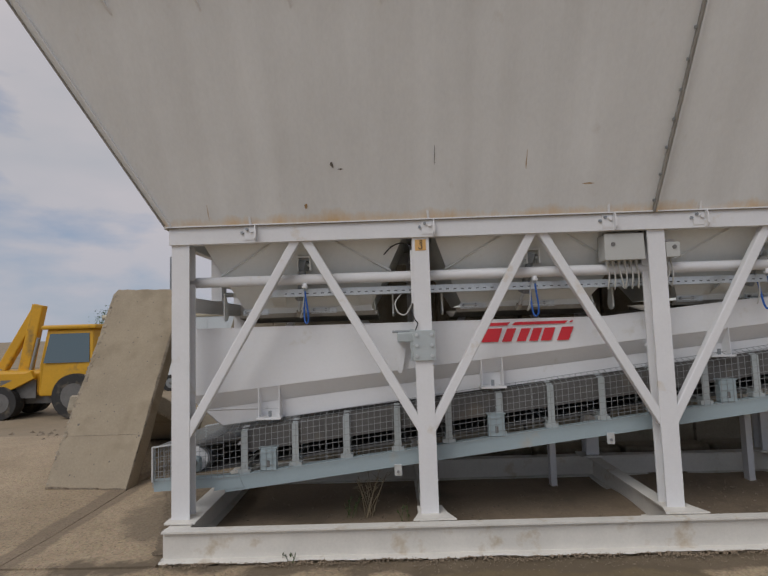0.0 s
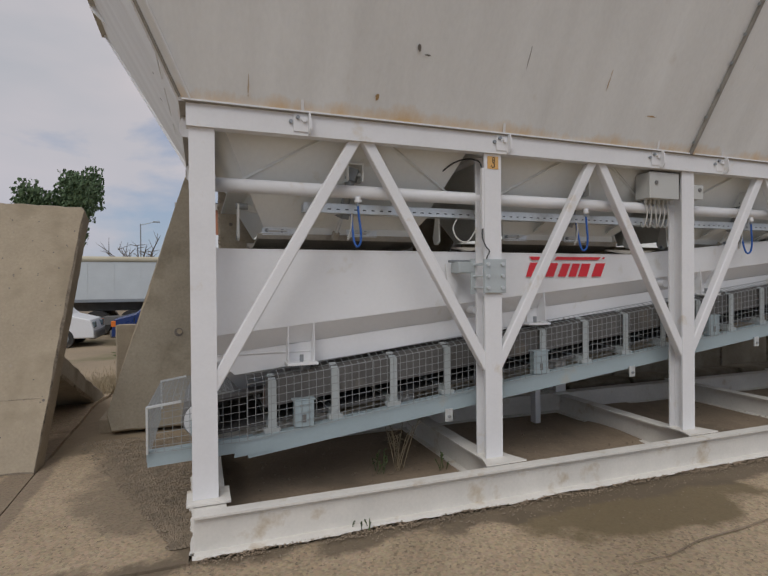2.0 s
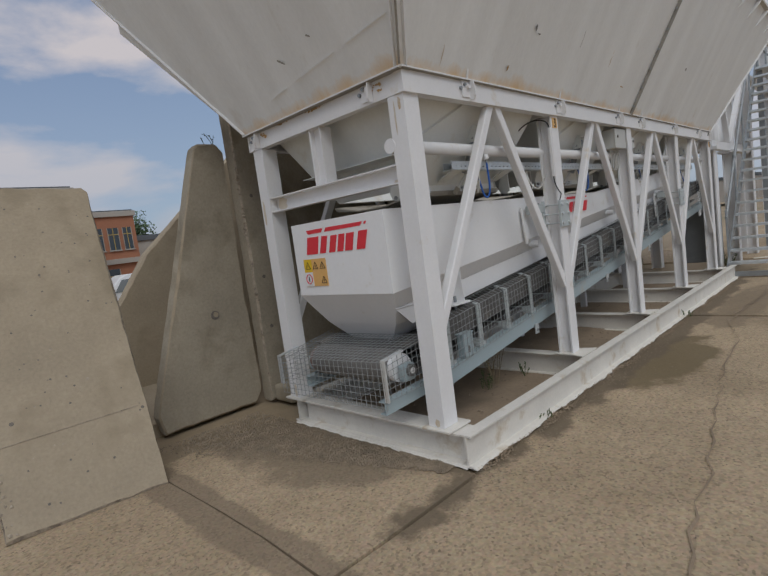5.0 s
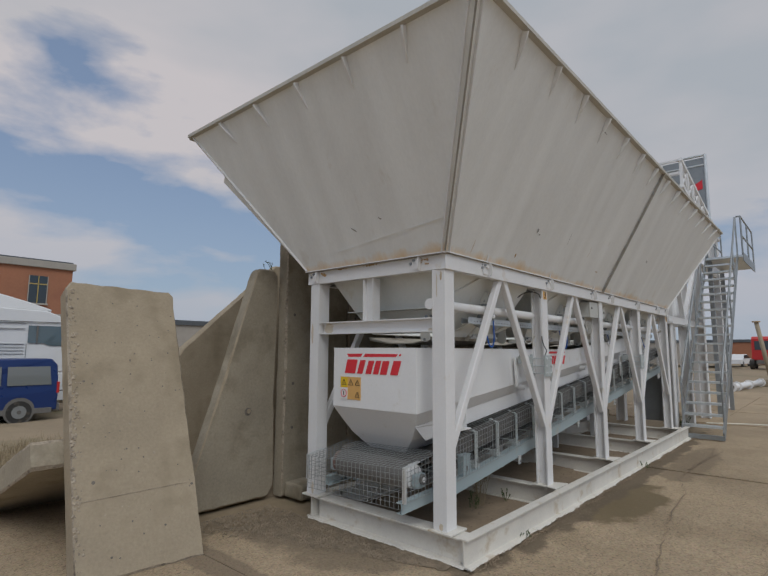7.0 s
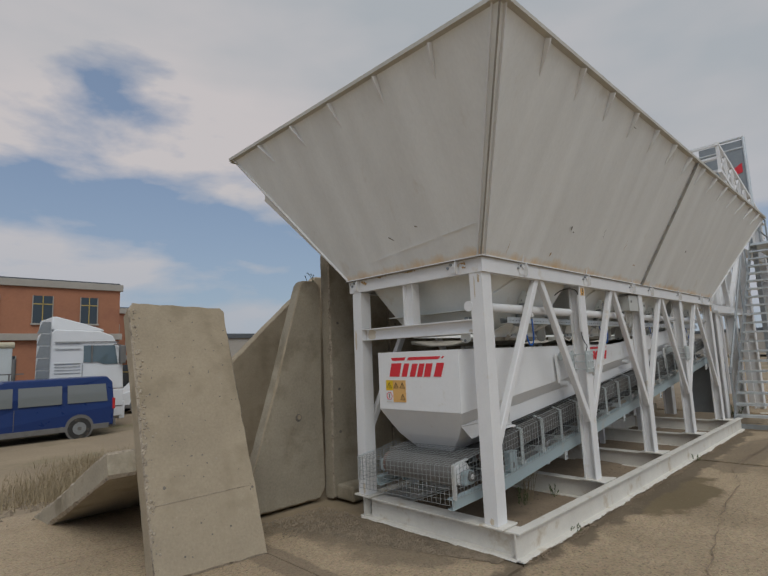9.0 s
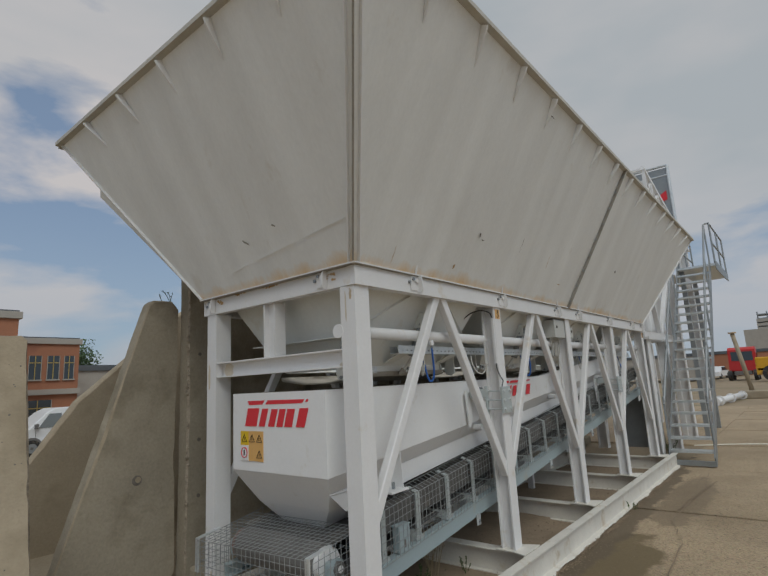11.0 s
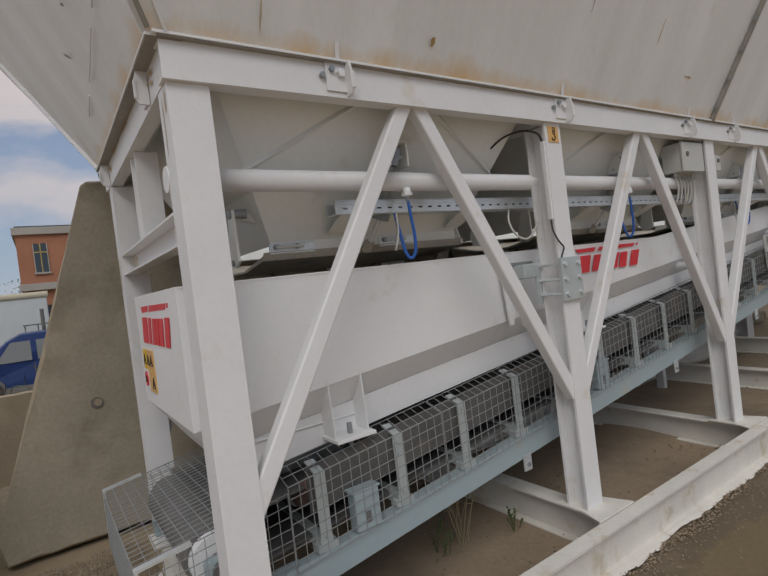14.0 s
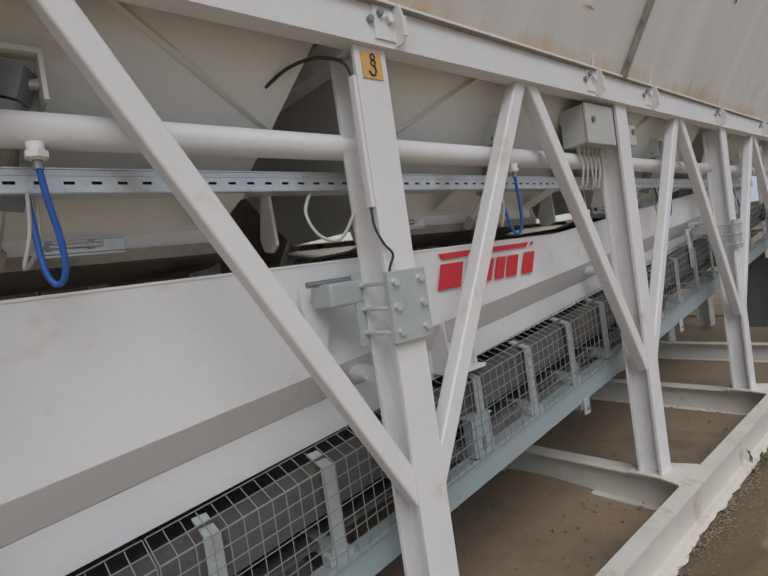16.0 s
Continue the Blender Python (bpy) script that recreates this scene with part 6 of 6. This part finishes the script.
part("bucket", box(-0.2, 2.6, -4.6, -3.4, 0.1, 1.1, 0.1), RUST, load)
for y in (-2.9, 0.9):
    ty = part("tyre", rod((-0.1, y, 0.7), (0.4, y, 0.7), 0.7, 20), TYRE, load)
    part("rim", rod((-0.13, y, 0.7), (-0.1, y, 0.7), 0.36, 16), VYELL, ty)
load.location = (52.0, -0.6, -0.03)
silo = thing("concrete_tower", "distant pale concrete tower block with open top storeys", "tower")
part("shaft", box(0, 9, -5, 5, 0, 9.5), RENDERED, silo)
part("head", box(2, 7, -2.4, 2.2, 9.5, 12.0), RENDERED, silo)
for z in (10.0, 11.0, 12.0, 13.0):
    part("floor", box(2, 7, -2.2, 2.0, z, z + 0.25), STEEL, silo)
for y in (-2.1, -0.2, 1.7):
    part("mast", box(2.2, 2.5, y, y + 0.25, 9.5, 13.8), STEEL, silo)
silo.location = (150.0, 3.6, -0.03)
building("long_shed", "long low red brick shed at the far end of the yard", 84.0, 96.0, -24.0, 33.5, -0.03, 3.0, [], BRICK, cornice=ROOFG)
building("long_shed", "low grey rendered shed with a dark roof", 80.0, 92.0, 10.0, 16.0, -0.03, 2.9, [], RENDERED, cornice=ROOFG)
pole = thing("street_lamp", "tall street lamp on a steel pole", "street lamp")
part("pole", rod((0, 0, 0), (0, 0, 9.0), 0.10, 10, r2=0.06), STEEL, pole)
part("arm", rod((0, 0, 8.9), (1.6, 0, 9.3), 0.04, 8), STEEL, pole)
part("lamp_head", box(1.3, 2.0, -0.12, 0.12, 9.22, 9.36, 0.03), STEEL, pole)
pole.location = (-17.5, 40.0, -0.6)
copy_thing(pole, Matrix.Translation((-6.2, 60.0, -0.6)))
copy_thing(pole, Matrix.Translation((60.0, -3.6, -0.03)) @ Matrix.Rotation(radians(90), 4, "Z"))
flue = thing("flanged_pipe", "short white flanged pipe resting on the yard near the leaning posts", "pipe")
part("tube", rod((0, 0, 0.17), (5.0, -0.55, 0.17), 0.13, 18), FRAMEW, flue, smooth=True)
for k in (0.0, 0.16, 0.55, 1.0):
    part("flange", rod((5.0 * k - 0.05, -0.55 * k, 0.17), (5.0 * k + 0.03, -0.55 * k, 0.17), 0.20, 18), FRAMEW, flue)
part("mouth", rod((-0.062, 0.007, 0.17), (-0.052, 0.006, 0.17), 0.11, 16), DARK, flue)
flue.location = (22.5, 1.15, 0.0)
tank = thing("steel_tank", "grey cylindrical steel tank lying on supports", "tank")
part("shell", rod((0, -8, 1.9), (0, -3.2, 1.9), 1.0, 24), STEEL, tank)
for y in (-7, -4.2):
    part("cradle", box(-0.7, 0.7, y, y + 0.3, 0, 1.2), STEEL, tank)
tank.location = (36.0, -2.6, -0.03)
car = thing("car", "pale grey car parked far off", "car")
part("body", profile_body([(0.0, 0.3), (0.05, 0.8), (0.9, 0.9), (1.5, 1.4), (2.9, 1.42), (3.6, 0.95), (4.1, 0.9), (4.15, 0.3)], 0.0, 1.7, 0.12, 0.8), VWHITE, car)
part("windows", plate([(1.05, -0.01, 0.95), (3.4, -0.01, 0.95), (2.85, 0.10, 1.34), (1.55, 0.10, 1.34)], 0.01), GLASS, car)
for x in (0.8, 3.3):
    wheel(car, x, 0.0, 0.3, 0.3, 0.2)
car.matrix_world = Matrix.Translation((68.0, 5.9, -0.03)) @ Matrix.Rotation(radians(-8), 4, "Z")

# ---- paving slabs, soil under the machine, gravel, weeds ----
paving = tagged(new("pavement"), "worn brown-grey concrete paving slabs with dirty joints", "pavement", kind="structure")
XJ = [-13.2, -10.2, -7.2, -4.2, -1.18, 4.75, 7.7, 10.7, 13.7, 16.7, 19.7, 22.7]
YJ = [-9.6, -6.6, -3.75, -0.035, 2.9, 5.6]
rp = random.Random(5)


def paving_slab(x0, x1, y0, y1):
    b = bmesh.new()
    g = 0.007
    nx, ny = max(2, int((x1 - x0) / 0.5)), max(2, int((y1 - y0) / 0.5))
    tilt = (rp.uniform(-0.002, 0.002), rp.uniform(-0.002, 0.002))

    def jag(v, w):
        return 0.03 * noise.noise((v * 1.7, 0.5, 2.0)) + 0.007 * noise.noise((v * 13.0, w, 5.0))

    rows = []
    for i in range(nx + 1):
        col = []
        for j in range(ny + 1):
            x = x0 + g + (x1 - x0 - 2 * g) * i / nx
            y = y0 + g + (y1 - y0 - 2 * g) * j / ny
            if i in (0, nx):
                x += jag(y, x)
            if j in (0, ny):
                y += jag(x, y)
            edge = i in (0, nx) or j in (0, ny)
            col.append(b.verts.new((x, y, drop(x, y) + (-0.006 if edge else 0.0) + tilt[0] * (x - x0) + tilt[1] * (y - y0))))
        rows.append(col)
    for i in range(nx):
        for j in range(ny):
            b.faces.new((rows[i][j], rows[i + 1][j], rows[i + 1][j + 1], rows[i][j + 1]))
    ring = [rows[i][0] for i in range(nx + 1)] + [rows[nx][j] for j in range(1, ny + 1)] + [rows[i][ny] for i in range(nx - 1, -1, -1)] + [rows[0][j] for j in range(ny - 1, 0, -1)]
    low = [b.verts.new(v.co - Vector((0, 0, 0.06))) for v in ring]
    for i in range(len(ring)):
        j = (i + 1) % len(ring)
        b.faces.new((ring[j], ring[i], low[i], low[j]))
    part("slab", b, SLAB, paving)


for i in range(len(XJ) - 1):
    for j in range(len(YJ) - 1):
        if XJ[i + 1] > 0.0 and YJ[j] >= -0.1 and XJ[i] > -1.5 and XJ[i] < 8.0:
            continue
        if YJ[j] > 2.0 and XJ[i] > -4.0:
            continue
        paving_slab(XJ[i], XJ[i + 1], YJ[j], YJ[j + 1])
paving_slab(-1.18, -0.02, -0.035, 2.1)
# cracks along the walkway
for pts in ([(-0.9, -1.35), (-0.05, -1.2), (0.85, -1.1), (1.8, -0.93), (2.4, -0.85), (3.5, -0.78), (4.35, -0.55), (5.3, -0.6), (7.0, -0.7)], [(0.3, -2.2), (0.9, -1.6), (1.9, -1.75), (2.6, -1.5)], [(1.9, -1.75), (2.2, -2.6), (2.0, -3.5)], [(3.0, -1.9), (4.1, -1.7), (4.7, -2.0)], [(4.8, -0.5), (6.2, -0.62), (7.6, -0.5)]):
    fine = []
    for (xa, ya), (xb, yb) in zip(pts, pts[1:]):
        for k in range(6):
            t = k / 6
            fine.append((xa + (xb - xa) * t + rp.uniform(-0.03, 0.03), ya + (yb - ya) * t + rp.uniform(-0.03, 0.03)))
    b = bmesh.new()
    prev = None
    for x, y in fine:
        w = rp.uniform(0.002, 0.010)
        cur = (b.verts.new((x - w, y - w, 0.0045)), b.verts.new((x + w, y + w, 0.0045)))
        if prev:
            b.faces.new((prev[0], prev[1], cur[1], cur[0]))
        prev = cur
    tagged(part("crack", b, SOIL, paving), kind="stuff")


b = bmesh.new()
gv = [[b.verts.new((0.1 + 0.21 * i, 0.1 + 0.2 * j, 0.004 + 0.016 * noise.noise((i * 0.35, j * 0.35, 4)) + (0.03 if 14 < i < 34 else 0.0) * noise.noise((i * 0.2, j * 0.2, 9)))) for j in range(10)] for i in range(40)]
for i in range(39):
    for j in range(9):
        b.faces.new((gv[i][j], gv[i + 1][j], gv[i + 1][j + 1], gv[i][j + 1]))
tagged(finish(b, "ground_soil", SOIL, smooth=True), "bare brown soil between the base beams", "ground", kind="structure")


def scatter(name, label, mat, count, place, size, seed):
    """Many small stones in one mesh."""
    rnd = random.Random(seed)
    verts, faces = [], []
    for _ in range(count):
        x, y, z = place(rnd)
        s = rnd.uniform(*size)
        k = len(verts)
        a = rnd.uniform(0, 6.28)
        for j in range(4):
            t = a + j * 1.571 + rnd.uniform(-0.3, 0.3)
            verts.append((x + s * math.cos(t), y + s * math.sin(t), z))
        verts.append((x + s * rnd.uniform(-0.3, 0.3), y + s * rnd.uniform(-0.3, 0.3), z + s * rnd.uniform(0.5, 0.9)))
        faces += [(k, k + 1, k + 4), (k + 1, k + 2, k + 4), (k + 2, k + 3, k + 4), (k + 3, k, k + 4)]
    me = bpy.data.meshes.new(name)
    me.from_pydata(verts, [], faces)
    me.materials.append(mat)
    return tagged(new(name, me), label, "gravel", kind="stuff")


scatter("gravel", "loose grey pebbles spilled beside the machine", GRAVEL, 8500, lambda r: (lambda y: (-0.01 - (0.12 + 0.33 * max(0.0, y - 0.2)) * r.random() ** 0.8 * r.uniform(0.85, 1.25), y, 0.001))(r.uniform(0.12, 2.45)), (0.003, 0.011), 1)
scatter("gravel", "loose grit along the base beam", GRAVEL, 3200, lambda r: (r.uniform(-0.1, 8.0), -0.01 - abs(r.gauss(0, 0.11)), 0.0), (0.002, 0.007), 2)
scatter("gravel", "loose stones on the soil under the machine", GRAVEL, 900, lambda r: (r.uniform(0.2, 7.9), r.uniform(0.25, 1.6), 0.012), (0.004, 0.014), 3)
scatter("gravel", "scattered grit on the paving", GRAVEL, 2500, lambda r: (r.uniform(-5, 8), r.uniform(-3.2, 3.0) if r.random() < 0.3 else r.uniform(-2.5, -0.1), 0.002), (0.002, 0.007), 4)
scatter("gravel", "dirt and grit heaped over the foot flange", SOIL, 2600, lambda r: (lambda x: (x, -0.062 - 0.03 * math.sin(x * 3.1) * math.sin(x * 7.7 + 1.0) + r.gauss(0, 0.022), 0.004))(r.uniform(0.0, 7.9)), (0.003, 0.009), 6)
scatter("gravel", "flakes of white paint along the foot of the beam", BASEW, 140, lambda r: (r.uniform(0.0, 7.0), -0.004 - abs(r.gauss(0, 0.014)), 0.001), (0.003, 0.010), 5)


def weed(name, label, at, h, stalks, seed, mat, leaves=True):
    rnd = random.Random(seed)
    w = thing(name, label, "plant")
    b = bmesh.new()
    lf = bmesh.new()
    for _ in range(stalks):
        a, ln = rnd.uniform(0, 6.28), h * rnd.uniform(0.5, 1.0)
        lean_ = rnd.uniform(0.15, 0.6)
        p = Vector((rnd.uniform(-0.05, 0.05), rnd.uniform(-0.05, 0.05), 0))
        q = p + Vector((math.cos(a) * lean_, math.sin(a) * lean_, 1)).normalized() * ln
        m = p.lerp(q, 0.5) + Vector((0, 0, 0.06 * ln))
        tube([p, m, q], 0.003, 4, b)
        for _ in range(6):
            c = m.lerp(q, rnd.random())
            d = Vector((rnd.uniform(-1, 1), rnd.uniform(-1, 1), rnd.uniform(0, 0.8))).normalized()
            e = c + d * ln * rnd.uniform(0.08, 0.2)
            if leaves:
                s = d.orthogonal().normalized() * 0.007
                lf.faces.new([lf.verts.new(v) for v in (c, c.lerp(e, 0.5) + s, e, c.lerp(e, 0.5) - s)])
            else:
                tube([c, e], 0.0018, 4, b)
    part("stalk", b, mat, w)
    if leaves:
        part("leaves", lf, WEED, w)
    else:
        lf.free()
    w.location = at
    return w


weed("dry_weed", "dry branching weed growing between the base beams", (1.45, 0.75, 0.02), 0.42, 12, 1, DRY, leaves=False)
weed("weed", "small green weed between the base beams", (1.30, 0.72, 0.02), 0.16, 7, 2, WEED)
weed("weed", "thin green weed between the base beams", (1.75, 0.62, 0.02), 0.14, 5, 3, WEED)
weed("weed", "low weed at the foot of the beam", (4.6, -0.05, 0.0), 0.09, 8, 4, WEED)
weed("weed", "low weed at the foot of the beam", (0.9, -0.04, 0.0), 0.07, 6, 5, WEED)
weed("weed", "grass tuft beside the stairs", (8.9, 0.3, 0.0), 0.35, 26, 6, WEED)
for i, (x, y, h) in enumerate(((-0.45, 4.9, 1.0), (-0.75, 4.75, 0.8), (-0.2, 5.0, 1.3), (0.09, 2.77, 0.16))):
    weed("weed" if i < 3 else "thin_weed", "tall flowering weed growing behind the wall element" if i < 3 else "thin weed sprouting on top of the wall element", (x, y, 0.0 if i < 3 else 2.555), h, 14 if i < 3 else 4, 10 + i, WEED)
# dry grass on the yard
rg = random.Random(3)
verts, faces = [], []
for _ in range(8000):
    cl = rg.choice(((-1.3, 7.4, 0.9), (-1.1, 8.6, 1.1), (-0.5, 9.6, 1.3), (-1.0, 5.6, 0.5), (0.3, 11.0, 1.2)))
    x, y = rg.gauss(cl[0], cl[2] * 0.6), rg.gauss(cl[1], cl[2] * 0.5)
    if y < 5.2:
        continue
    z = drop(x, y) - 0.04
    h, a = rg.uniform(0.06, 0.26), rg.uniform(0, 6.28)
    dx, dy = math.cos(a), math.sin(a)
    k = len(verts)
    verts += [(x - dy * 0.006, y + dx * 0.006, z), (x + dy * 0.006, y - dx * 0.006, z), (x + dx * h * 0.4, y + dy * h * 0.4, z + h)]
    faces.append((k, k + 1, k + 2))
me = bpy.data.meshes.new("grass")
me.from_pydata(verts, [], faces)
me.materials.append(DRY)
tagged(new("grass", me), "dry yellowed grass on the yard", "grass", kind="stuff")
scatter("rubble", "stones and rubble on the sandy yard", GRAVEL, 700, lambda r: (lambda x, y: (x, y, drop(x, y) - 0.03))(r.gauss(-2.0, 1.6), r.uniform(4.6, 9.0)), (0.02, 0.07), 9)
